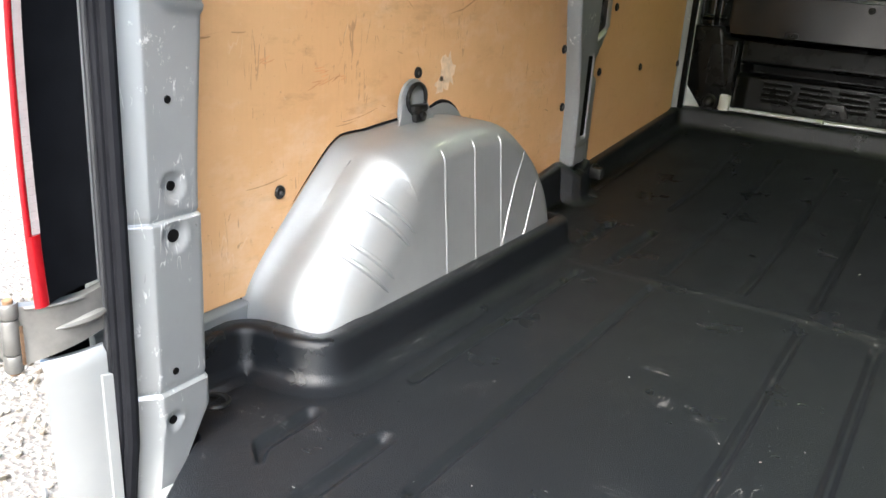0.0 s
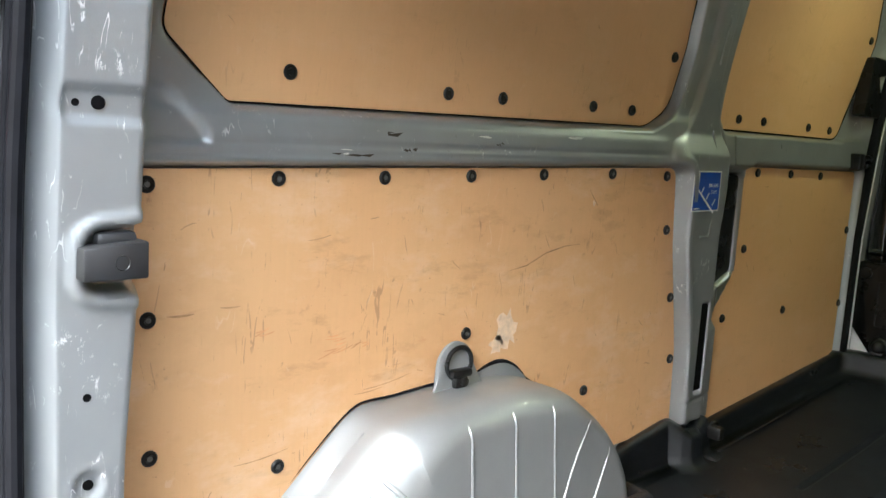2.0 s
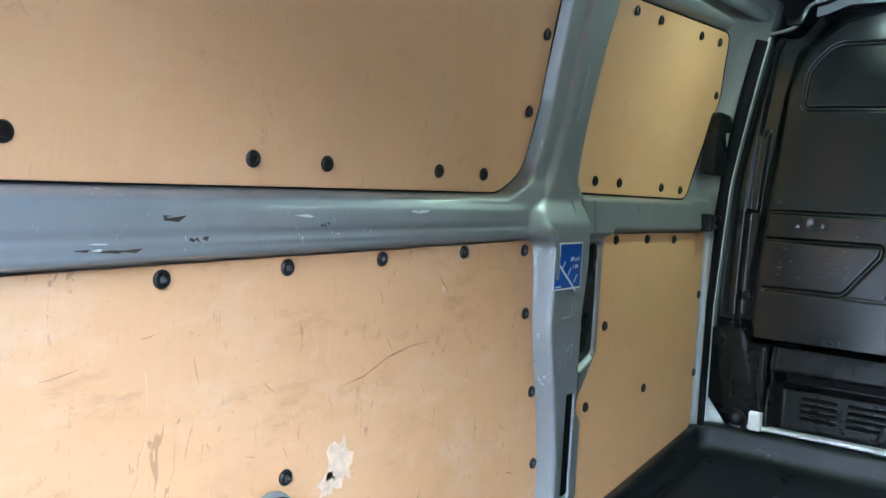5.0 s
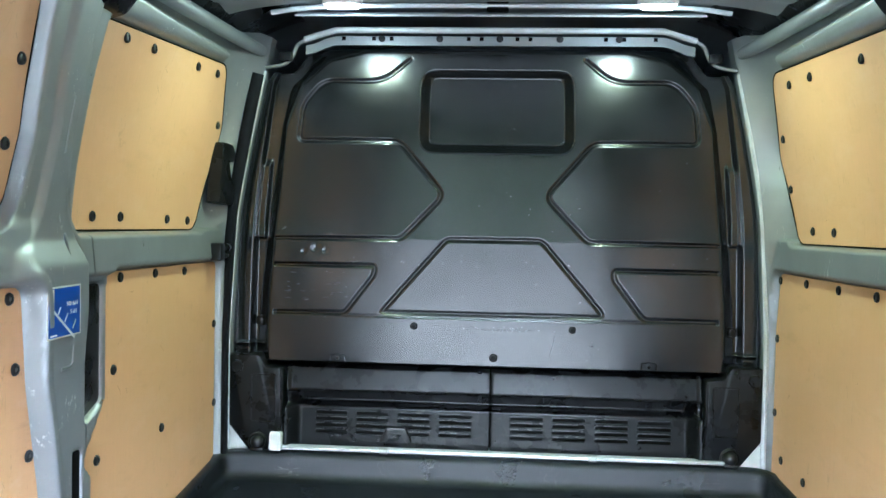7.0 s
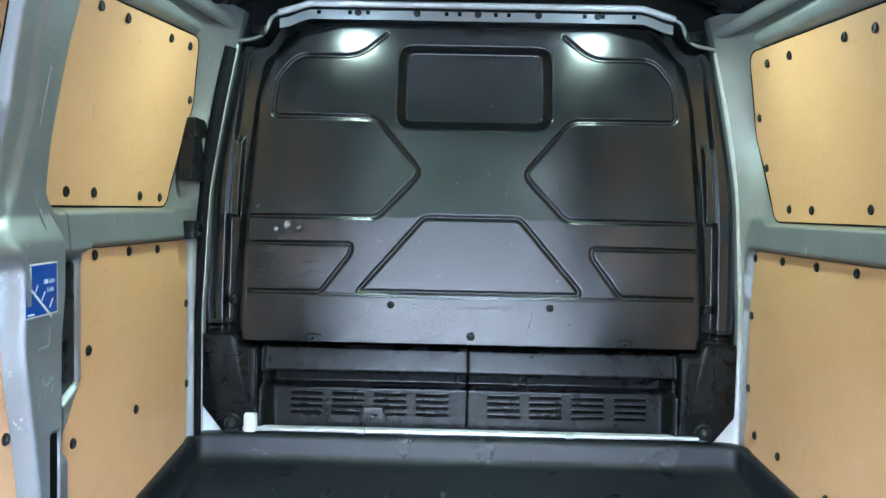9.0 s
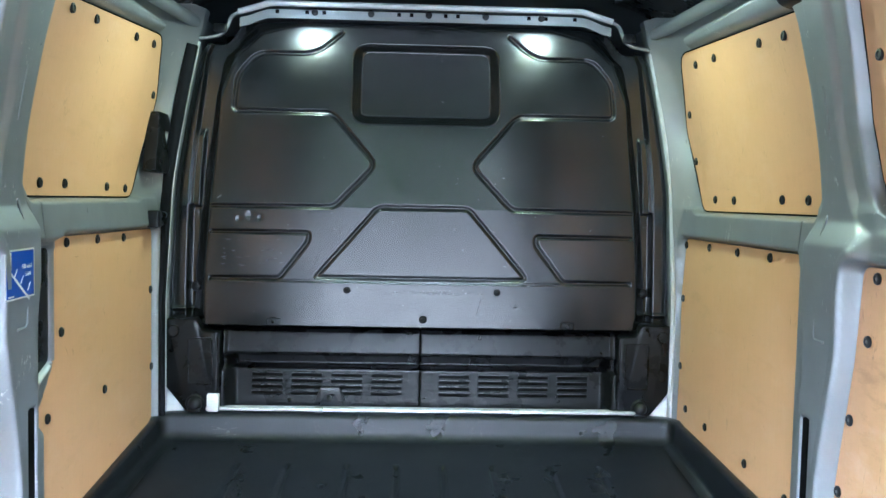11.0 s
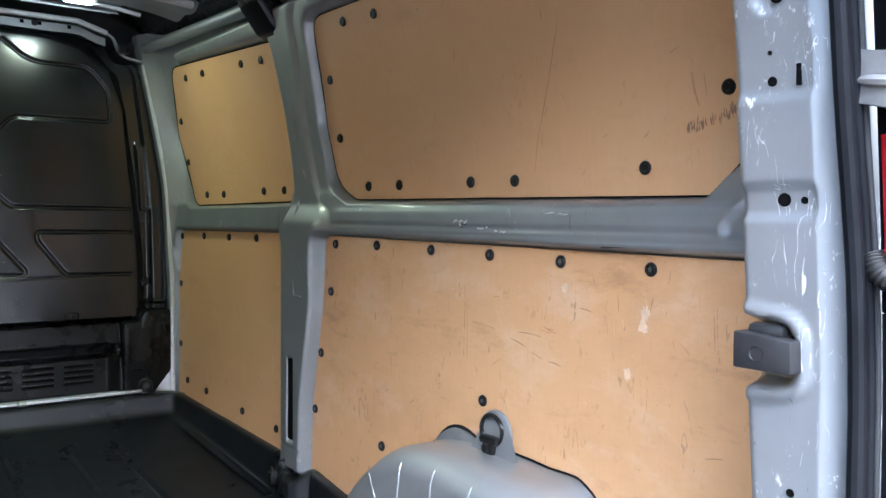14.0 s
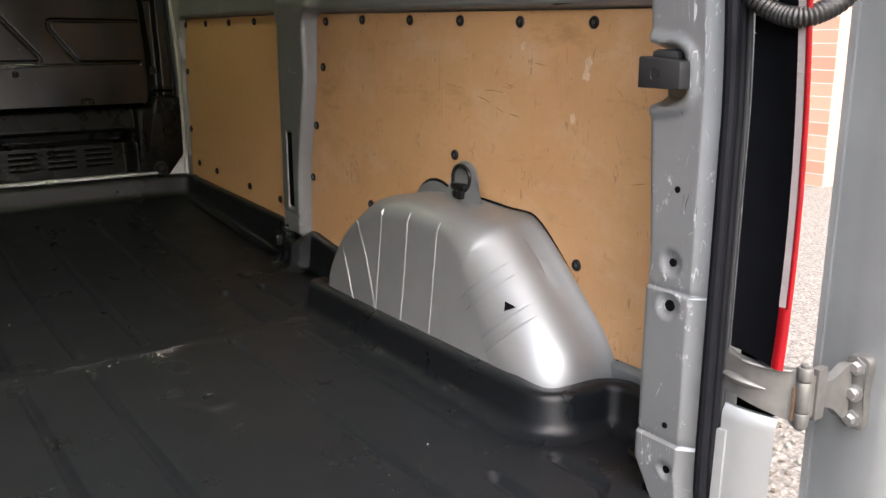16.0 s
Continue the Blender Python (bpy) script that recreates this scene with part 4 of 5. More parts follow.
def foot_ring(s):
    """The small black lashing eye beside the pillar's foot."""
    eye = thing("lashing_eye", "small black lashing eye at the foot of the pillar", "lashing ring", "lashing rings", at=(s * 0.800, 1.765, 0.082))
    loop = [(0.004 * math.cos(a), 0.016 * math.cos(a), 0.018 * math.sin(a)) for a in [2 * math.pi * i / 16 for i in range(16)]]
    part("ring", tube(loop, 0.0045, 8, closed=True), M_CAP, eye)
    bm = bmesh.new()
    box(bm, (-0.012, -0.022, -0.024), (0.03, 0.006, 0.010), 0.006)
    part("base", bm, M_CAP, eye)


foot_ring(-1)
foot_ring(1)


def corner_ring(s):
    """The lashing ring that lies flat in the liner's rear corner, held by a small steel strap."""
    eye = thing("lashing_ring", "black steel lashing ring lying in the liner's rear corner", "lashing ring", "lashing rings", at=(s * 0.754, 0.186, 0.009))
    loop = [(0.027 * math.cos(a), 0.022 * math.sin(a), 0.004 + 0.003 * math.cos(a)) for a in [2 * math.pi * i / 22 for i in range(22)]]
    part("ring", tube(loop, 0.0042, 8, closed=True), M_CAP, eye)
    bm = bmesh.new()
    box(bm, (s * 0.030 - 0.008, -0.009, -0.009), (s * 0.030 + 0.008, 0.009, 0.020), 0.003)
    part("strap", bm, M_STEEL, eye, "bright steel strap")


corner_ring(-1)
corner_ring(1)

# ---- bulkhead ----
bulkhead = thing("bulkhead", "black-painted pressed steel bulkhead closing off the cab", "bulkhead", at=(0, BULK_Y, 0))
PRESSED = [
    bent([(-.694, .842), (-.292, .845, .05), (-.158, .985, .035), (-.300, 1.151, .06), (-.620, 1.152, .018), (-.608, 1.262, .09), (-.545, 1.338, .08), (-.355, 1.338, .13), (-.272, 1.405)]),
    bent([(-.346, .612, .004), (-.335, .612, .002), (.352, .612, .014), (.150, .847, .04), (-.148, .847, .04), (-.352, .612, .014), (-.335, .612, .002), (-.32, .612)]),
    bent([(-.694, .758), (-.372, .760, .020), (-.378, .728, .015), (-.470, .607, .03), (-.694, .606)]),
]
PRESSED += [[Vector((-p.x, p.y)) for p in g] for g in (PRESSED[0], PRESSED[2])]
FIELD = [(.722, .30), (.712, .65), (.695, .845), (.657, 1.19), (.606, 1.325), (.528, 1.395), (.405, 1.427)]
FIELD = rounded(FIELD + [(-x, z) for x, z in reversed(FIELD)], 0.05, 4)


def bulk_height(P):
    x, z = P.T
    ax = np.abs(x)
    h = np.zeros(len(P))
    for g in PRESSED:
        h = np.minimum(h, -0.0085 * smooth(0.0078, 0.0030, line_dist(P, g)))
    w = signed(P, rounded([(-.243, 1.116), (.247, 1.116), (.240, 1.374), (-.238, 1.374)], 0.055, 6))
    h = h - 0.040 * np.clip(-(w + 0.001) / (0.012 + 0.018 * smooth(1.37, 1.33, z)), 0, 1)
    edge = signed(P, FIELD)
    h = h - 0.046 * smooth(-0.003, 0.050, edge)
    # outer flange with pressed steps beyond the sunk channel
    h = h + 0.022 * smooth(0.772, 0.792, ax)
    h = h + 0.012 * smooth(0.010, 0.0, np.abs(z - 0.500)) * smooth(0.735, 0.75, ax)
    h = h + 0.014 * smooth(0.83, 0.85, z) * smooth(1.10, 1.06, z) * smooth(0.735, 0.75, ax) * smooth(0.79, 0.775, ax)
    # soft fold across the middle, and a few dents
    h = h - 0.002 * smooth(0.006, 0.0, np.abs(z - 0.600)) * (ax < 0.70)
    for dx, dz, r in ((-.56, .812, .014), (-.53, .805, .008), (-.60, .80, .007)):
        h = h - 0.003 * np.exp(-((x - dx) ** 2 + (z - dz) ** 2) / r ** 2)
    return h


def bulk_place(x, z, h):
    ax, sg = abs(x), (1 if x >= 0 else -1)
    half = frame_x(z) - 0.006
    if ax > 0.66:
        ax = 0.66 + (ax - 0.66) * (half - 0.66) / 0.18
    top = 1.368 + 0.077 * float(smooth(0.66, 0.58, ax))
    if z > 1.33:
        z = 1.33 + (z - 1.33) * (top - 1.33) / 0.115
    lean = 0.055 * max(0.0, 0.845 - z)
    return (sg * ax, -h + lean, z)


bm = relief(np.arange(-0.84, 0.8401, 0.0032), np.arange(0.45, 1.4451, 0.0032), bulk_place, bulk_height)
part("main_panel", bm, M_BULKHEAD, bulkhead, "black semi-gloss panel with pressed outlines", sharp=0)
# pale scuffs, nicks and scratches in its paint
rnd = random.Random(31)
bm = bmesh.new()


def nick(x, z, length, width, turn):
    d, n = Vector((math.cos(turn), math.sin(turn))) * length / 2, Vector((-math.sin(turn), math.cos(turn))) * width / 2
    ring = []
    for q in (-d, -d * 0.3 + n, d * 0.4 + n * 0.8, d, d * 0.2 - n, -d * 0.5 - n * 0.7):
        ring.append(bm.verts.new((x + q.x, 0.055 * max(0.0, 0.845 - z - q.y) - 0.0007, z + q.y)))
    bm.faces.new(ring)


for k in range(46):
    nick(rnd.gauss(0.05, 0.055), rnd.gauss(0.566, 0.004), rnd.uniform(0.003, 0.010), rnd.uniform(0.001, 0.003), rnd.gauss(0, 0.3))
for k in range(26):
    nick(rnd.uniform(-0.67, -0.45), rnd.choice((0.672, 0.676, 0.735, 0.655, 0.70)) + rnd.gauss(0, 0.003), rnd.uniform(0.006, 0.030), rnd.uniform(0.0006, 0.0016), rnd.gauss(0, 0.06))
for k in range(60):
    x, z = rnd.uniform(-0.66, 0.66), rnd.uniform(0.47, 0.83)
    nick(x, z, rnd.uniform(0.003, 0.012), rnd.uniform(0.0006, 0.0020), rnd.gauss(0.1, 0.5))
for k in range(16):
    nick(rnd.uniform(-0.60, 0.60), rnd.uniform(0.86, 1.10), rnd.uniform(0.003, 0.008), rnd.uniform(0.0008, 0.002), rnd.gauss(0.6, 0.6))
nick(-0.663, 0.873, 0.020, 0.003, 0.6)
nick(0.262, 0.95, 0.010, 0.004, 0.2)
nick(0.19, 0.52, 0.07, 0.0012, 1.3)
tagged(part("scuffs", bm, M_SCUFF, bulkhead, "pale nicks and scuffs in the black paint", smooth=False), kind="stuff")
# folded lower edge of the main panel
part("lower_fold", sheet(lambda u, v: (-0.70 + 1.40 * u, 0.022 + 0.065 * v, 0.452 - 0.020 * v - 0.004 * math.sin(3.14 * v)), 8, 4, (0, 0, 0.004)), M_BULKHEAD, bulkhead)


def bolt_head(x, z, r, parent, y=0.0, ring=True):
    m = Matrix.Translation((x, y, z)) @ Matrix.Rotation(radians(90), 4, 'X')
    prof = [(r * 1.5, -0.002), (r * 1.5, 0.002), (r * 1.2, 0.003), (r * 1.05, 0.001), (r, 0.001), (r * 0.95, 0.006), (r * 0.6, 0.0075), (0.001, 0.0075)]
    part("bolt", turned(prof if ring else prof[4:], m, 16), M_CAP, parent, "black bolt head")


for x, z, r in ((-.247, .571, .008), (.251, .571, .008), (.006, .476, .009), (-.75, .572, .011), (.75, .572, .011)):
    bolt_head(x, z, r, bulkhead, (0.0 if abs(x) < 0.7 else 0.038) + 0.055 * (0.845 - z))
for x in (-.49, .49):
    bm = tube([(x - 0.022, 0.020, 0.452), (x - 0.022, 0.019, 0.470), (x, 0.019, 0.474), (x + 0.022, 0.019, 0.470), (x + 0.022, 0.020, 0.452)], 0.003, 6)
    part("clip", bm, M_BULKHEAD, bulkhead)
    bolt_head(x, 0.461, 0.005, bulkhead, 0.021, False)

# two vented kick panels below it
for side, (x0, x1), groups in ((-1, (-.652, -.0008), (-.512, -.380, -.246, -.112)), (1, (.0008, .656), (.116, .249, .383, .517))):
    kick = thing("vent_panel", "black plastic kick panel with rows of vent slots under the bulkhead", "vent panel", "vent panels", at=(0, BULK_Y - (0.003 if side > 0 else 0.0), 0))

    def kick_place(x, v, h):
        # down the panel: sloped ledge, undercut, then the upright face
        stops = [(0.0, 0.060, .434), (0.10, 0.042, .426), (0.36, 0.022, .360), (0.40, 0.028, .352), (0.46, 0.082, .344), (0.56, 0.090, .312), (0.60, 0.058, .3025), (0.62, 0.052, .299), (1.0, 0.042, .158)]
        for (a, ya, za), (b, yb, zb) in zip(stops, stops[1:]):
            if v <= b + 1e-9:
                t = (v - a) / (b - a)
                return (x, ya + (yb - ya) * t - h, za + (zb - za) * t)
        return (x, 0.042 - h, 0.158)

    def kick_height(P):
        # the face bends forward at its outer end to meet the corner cover
        far = np.abs(P[:, 0])
        low = smooth(0.40, 0.50, P[:, 1])
        h = 0.055 * smooth(0.612, 0.650, far) * low + 0.010 * smooth(0.640, 0.648, far) * (1 - low)
        ends = np.minimum(np.abs(P[:, 0] - x0), np.abs(P[:, 0] - x1))
        return h - 0.002 * smooth(0.005, 0.0, ends) * (far < 0.1)

    bm = relief(np.arange(x0, x1 + 0.001, 0.0045), list(np.arange(0, 0.62, 0.02)) + [0.62, 0.64, 0.7, 0.8, 0.9, 0.95, 1.0], kick_place, kick_height)
    part("vent_face", bm, M_KICK, kick, sharp=0)
    # no openings are cut: near-black slabs stand in for the slots' shade
    for g in groups:
        for k in range(4):
            z = 0.2795 - 0.0202 * k
            y = 0.052 - 0.010 * (0.299 - z) / 0.141
            loop = rounded([(g - 0.052, z - 0.0058), (g + 0.052, z - 0.0058), (g + 0.052, z + 0.0058), (g - 0.052, z + 0.0058)], 0.0058, 3)
            slot = part("slot", slab(loop, lambda p, d: (p.x, y - 0.0022 + d, p.y), 0.004, 0.0004), M_DARK, kick, smooth=False)
            part("rim", tube([(p.x, y - 0.0012, p.y) for p in loop], 0.0016, 5, closed=True), M_KICK, slot)

# black moulded boxes either side of the vents
for s in (-1, 1):
    out = rounded([(0.658, 0.160, .012), (0.765, 0.160, .01), (0.836, 0.248, .006), (0.834, 0.470, .01), (0.735, 0.470, .02), (0.715, 0.432, .02), (0.662, 0.428, .010)], 0.01, 4)
    corner = thing("corner_box", "black moulded plastic cover in the bulkhead's lower corner", "cover", "corner covers", at=(0, BULK_Y, 0))
    bm = slab(out, lambda p, d: (s * p.x, -0.012 + d, p.y), 0.09, 0.008)
    part("cover", bm, M_KICK, corner)
    line = rounded([(0.682, 0.257), (0.760, 0.257), (0.760, 0.408), (0.682, 0.408)], 0.008, 4)
    part("moulded_line", tube([(s * p.x, -0.0125, p.y) for p in line], 0.0028, 6, closed=True), M_KICK, corner)
    bm = tube([(s * 0.664, -0.010, 0.425), (s * 0.662, -0.013, 0.400), (s * 0.662, -0.014, 0.25), (s * 0.656, -0.006, 0.20), (s * 0.655, 0.0, 0.165)], 0.0042, 8)
    part("edge_strip", bm, M_KICK, corner)
    m = Matrix.Translation((s * 0.737, -0.012, 0.192)) @ Matrix.Rotation(radians(90), 4, 'X')
    part("knob", turned([(0.031, -0.004), (0.031, 0.004), (0.028, 0.007), (0.0245, 0.003), (0.023, 0.003), (0.021, 0.012), (0.015, 0.020), (0.007, 0.024), (0.001, 0.025)], m, 20), M_CAP, corner, "round black lashing point")
    bm = bmesh.new()
    box(bm, (s * 0.737 - 0.022, -0.030, 0.165), (s * 0.737 + 0.022, -0.006, 0.176), 0.004)
    part("foot", bm, M_CAP, corner)
    m = Matrix.Translation((s * 0.806, -0.012, 0.432)) @ Matrix.Rotation(radians(90), 4, 'X')
    part("boss", turned([(0.020, -0.004), (0.020, 0.006), (0.016, 0.009), (0.001, 0.009)], m, 16), M_KICK, corner)
    # pale triangle of the body behind the cut corner
    tri = rounded([(0.755, 0.150, .002), (0.845, 0.150, .002), (0.845, 0.265, .002)], 0.002, 2)
    gus = place("body_gusset", slab(tri, lambda p, d: (s * p.x, BULK_Y + 0.004 + d, p.y), 0.01, 0.001), M_WHITE, smooth=False)
    tagged(gus, "white-primed triangle of bodywork beside the bulkhead", "gusset", "body gussets")

# small hook bracket on the vents
hook = thing("hook_bracket", "small black steel hook bracket bolted over the vents", "bracket", at=(-0.300, BULK_Y + 0.036, 0.195))
out = rounded([(-0.052, 0.0), (-0.030, 0.046), (0.030, 0.046), (0.052, 0.0), (0.030, 0.0), (0.018, 0.026), (-0.018, 0.026), (-0.030, 0.0)], 0.005, 3)
part("plate", slab(out, lambda p, d: (p.x, -0.010 + d, p.y), 0.012, 0.002), M_CAP, hook)
part("bolt", turned([(0.010, -0.004), (0.010, 0.007), (0.004, 0.009), (0.001, 0.009)], Matrix.Translation((0, -0.008, 0.012)) @ Matrix.Rotation(radians(90), 4, 'X'), 12), M_CAP, hook)

# bright sill strip along the foot of the bulkhead
strip = thing("sill_strip", "bright silver metal strip along the bulkhead's foot", "strip", at=(0, BULK_Y - 0.02, 0.178))
bm = bmesh.new()
box(bm, (-0.70, -0.006, -0.006), (0.72, 0.030, 0.005), 0.003)
part("rail", bm, M_PALE, strip)
for x in (-.331, .317):
    part("clip", turned([(0.010, -0.012), (0.010, 0.012), (0.006, 0.014), (0.001, 0.014)], Matrix.Translation((x, -0.012, 0.002)) @ Matrix.Rotation(radians(90), 4, 'Y'), 10), M_STEEL, strip)

# small white block in the corner
bm = bmesh.new()
box(bm, (-0.692, BULK_Y - 0.045, 0.172), (-0.655, BULK_Y - 0.016, 0.228), 0.004)
box(bm, (-0.688, BULK_Y - 0.047, 0.210), (-0.660, BULK_Y - 0.040, 0.233), 0.002)
tagged(place("white_block", bm, M_WHITE), "small off-white plastic block beside the bulkhead", "block")

# black plastic door-gear covers on the front pillar of one flank
gear = thing("hinge_cover", "black moulded plastic door-gear cover on the front pillar", "cover", "pillar covers", at=(-0.836, 2.60, 1.035))
shape = rounded([(-0.075, -0.090, .010), (0.020, -0.094, .012), (0.056, -0.066, .005), (0.020, -0.052, .005), (-0.022, -0.050, .004), (-0.018, 0.040, .004), (0.020, 0.044, .005), (0.056, 0.056, .005), (0.020, 0.092, .020), (-0.050, 0.096, .012)], 0.01, 4)
part("shell", slab(shape, lambda p, d: (0.026 - 0.16 * max(0.0, -p.x) - d, p.x + 0.028, p.y), 0.040, 0.005), M_KICK, gear)
bm = bmesh.new()
box(bm, (-0.03, 0.000, -0.060), (-0.004, 0.076, 0.052), 0.004)
part("back_plate", bm, M_KICK, gear)
bm = bmesh.new()
box(bm, (-0.006, 0.034, -0.050), (0.008, 0.048, 0.042), 0.004)
part("latch", bm, M_KICK, gear)
gear = thing("hinge_cover", "small black plastic door-gear block on the front pillar", "cover", "pillar covers", at=(-0.836, 2.60, 0.800))
bm = bmesh.new()
box(bm, (-0.010, -0.060, -0.028), (0.026, -0.022, 0.026), 0.006)
part("shell", bm, M_KICK, gear)
part("pin", turned([(0.010, 0.0), (0.011, 0.004), (0.011, 0.070), (0.009, 0.074)], Matrix.Translation((0.012, -0.024, 0.010)) @ Matrix.Rotation(radians(-90), 4, 'X'), 12), M_KICK, gear)
part("pin", turned([(0.008, 0.0), (0.009, 0.004), (0.009, 0.070), (0.007, 0.074)], Matrix.Translation((0.012, -0.024, -0.014)) @ Matrix.Rotation(radians(-90), 4, 'X'), 12), M_KICK, gear)


# ---- rear pillars with their fittings ----
HOLES = [(.085, .490, .0065, 0), (.088, .380, .0085, .022), (.085, .315, .0115, .024), (.076, .126, .0065, 0), (.068, .055, .0080, .016), (.067, .832, .0055, 0), (.092, .833, .0105, 0), (.099, .968, .0075, 0), (.100, 1.000, .0035, 0), (.090, 1.062, .0105, .020)]


def pillar_lean(z):
    return 0.040 * max(0.0, (z - 0.60) / 0.4) ** 1.4


def rear_pillar(left):
    s = -1 if left else 1
    shift = -0.018
    prof = [(0.872, 0.170), (0.74, 0.150), (0.703, 0.136), (0.694, 0.132)]
    prof += [(0.690, 0.127 - 0.0048 * k) for k in range(16)]
    prof += [(0.6900, 0.0515), (0.6906, 0.0500), (0.6930, 0.0470), (0.7025, 0.0350), (0.7120, 0.0225), (0.7145, 0.0195), (0.720, 0.0165), (0.74, 0.015), (0.80, 0.018), (0.85, 0.03)]
    zs = sorted([-0.12 + 0.006 * k for k in range(265)] + [z + d for z in (0.336, 0.098) for d in (-0.0045, -0.002, -0.001, 0.001, 0.002, 0.0045)])
    bm = bmesh.new()
    P = np.array([(y, z) for z in zs for x, y in prof])
    h = np.zeros(len(P))
    for y, z, r, dish in HOLES:
        d = np.hypot(P[:, 0] - y, P[:, 1] - z)
        if dish:
            h += -0.005 * smooth(dish, dish * 0.5, d)
            h += 0.0015 * smooth(0.006, 0.0, np.abs(d - dish))
    # overlapping lower plates
    h += 0.0045 * smooth(0.3375, 0.3345, P[:, 1]) + 0.0045 * smooth(0.0995, 0.0965, P[:, 1])
    h -= 0.003 * smooth(0.004, 0.0, np.abs(P[:, 1] - 0.339)) + 0.003 * smooth(0.004, 0.0, np.abs(P[:, 1] - 0.101))
    # pocket with the two holes, and the recessed upper field
    pocket = signed(P, rounded([(.050, .812), (.16, .812), (.16, .850), (.050, .850)], 0.012, 4))
    h -= 0.007 * smooth(0.004, -0.006, pocket)
    upper = signed(P, rounded([(.048, .948), (.17, .952), (.17, 1.30), (.030, 1.30)], 0.01, 4))
    h -= 0.006 * smooth(0.004, -0.008, upper)
    # recess round the door stop
    stop = signed(P, rounded([(.076, .612), (.20, .600), (.20, .700), (.076, .690)], 0.026, 5))
    h -= 0.036 * smooth(0.000, -0.009, stop)
    lip = smooth(0.010, 0.003, np.abs(stop - 0.008))
    h += 0.006 * lip
    k = 0
    rings = []
    for z in zs:
        row = []
        for x, y in prof:
            face = float(smooth(0.010, 0.014, y) * smooth(0.76, 0.71, x))
            yy = y + 0.015 * float(smooth(0.35, 0.65, z) * smooth(0.05, 0.12, y))
            if z < 0.055 and y > 0.03 and x < 0.72:
                yy = 0.03 + (y - 0.03) * max(0.15, 1 - 6.2 * (0.055 - z))
            row.append(bm.verts.new((s * (x - pillar_lean(z) * float(smooth(0.93, 0.80, x)) - h[k] * face) + shift, yy, z)))
            k += 1
        rings.append(row)
    for a, b in zip(rings, rings[1:]):
        for j in range(len(a) - 1):
            bm.faces.new((a[j], a[j + 1], b[j + 1], b[j]))
    ob = place("rear_pillar", bm, M_SILVER_WORN, sharp=50)
    tagged(ob, "scratched silver-painted rear door pillar with round access holes", "pillar", "rear pillars")
    # near-black discs and a box stand in for the dark inside of the holes
    for y, z, r, dish in HOLES:
        r = r * 0.76
        lift = 0.0006 - (0.0045 if dish else 0.0) + (0.0045 if z < 0.337 else 0) + (0.0045 if z < 0.10 else 0) - (0.0065 if 0.815 < z < 0.85 else 0) - (0.0055 if z > 0.95 else 0)
        m = Matrix.Translation((s * (0.690 - pillar_lean(z) - lift) + shift, y, z)) @ Matrix.Rotation(radians(-90 * s), 4, 'Y')
        if r > 0.0095:
            m = m @ Matrix.Diagonal((0.75, 1.0, 1, 1)) if z < 1.0 else m @ Matrix.Diagonal((1.2, 0.75, 1, 1))
        part("access_hole", turned([(r, -0.004), (r, 0.0006), (r * 0.9, 0.0009), (0.001, 0.0004)], m, 16), M_DARK, ob)
    bm = bmesh.new()
    x = s * (0.690 - pillar_lean(0.972) + 0.006) + shift
    box(bm, (x - 0.003, .063, .960), (x + 0.003, .068, .984))
    part("slot", bm, M_DARK, ob)

    # black rubber door stop in its recess
    buffer = thing("door_stop", "black rubber door stop set into the rear pillar", "door stop", "door stops", at=(s * 0.690 + shift, 0.112, 0.655))
    bm = bmesh.new()
    box(bm, (-0.016, -0.042, -0.022), (0.030, 0.034, 0.022), 0.003)
    box(bm, (-0.010, -0.020, 0.012), (0.010, 0.030, 0.032), 0.008)
    for v in bm.verts:
        if v.co.z > 0.01 and v.co.y < -0.025:
            v.co.z -= 0.006
        v.co.x *= -s
    part("block", bm, M_STOP, buffer)
    part("screw", turned([(0.009, -0.002), (0.009, 0.001), (0.006, -0.002), (0.001, -0.003)], Matrix.Translation((-s * 0.030, 0.002, -0.002)) @ Matrix.Rotation(radians(-90 * s), 4, 'Y'), 14), M_CAP, buffer)

    # rubber door seal
    seal = thing("door_seal", "black rubber door seal along the rear opening", "seal", "door seals")
    zz = [-0.15 + 0.05 * j for j in range(31)]
    def run(x, y, r):
        return tube([(s * (x - pillar_lean(z) + 0.028 * max(0.0, (0.06 - z) / 0.2) - 0.011 * float(smooth(0.72, 0.95, z))) + shift - (0 if left else 0.005), y, z) for z in zz], r, 10, up=(0, 1, 0))
    part("bulb", run(0.6900, 0.005, 0.0098), M_RUBBER, seal)
    part("lip", run(0.7035, -0.001, 0.0068), M_RUBBER, seal)
    part("lip", run(0.7150, -0.004, 0.0044), M_LIP, seal, "grey rubber lip")
    part("base_strip", run(0.711, 0.008, 0.0095), M_RUBBER, seal)


rear_pillar(True)
rear_pillar(False)


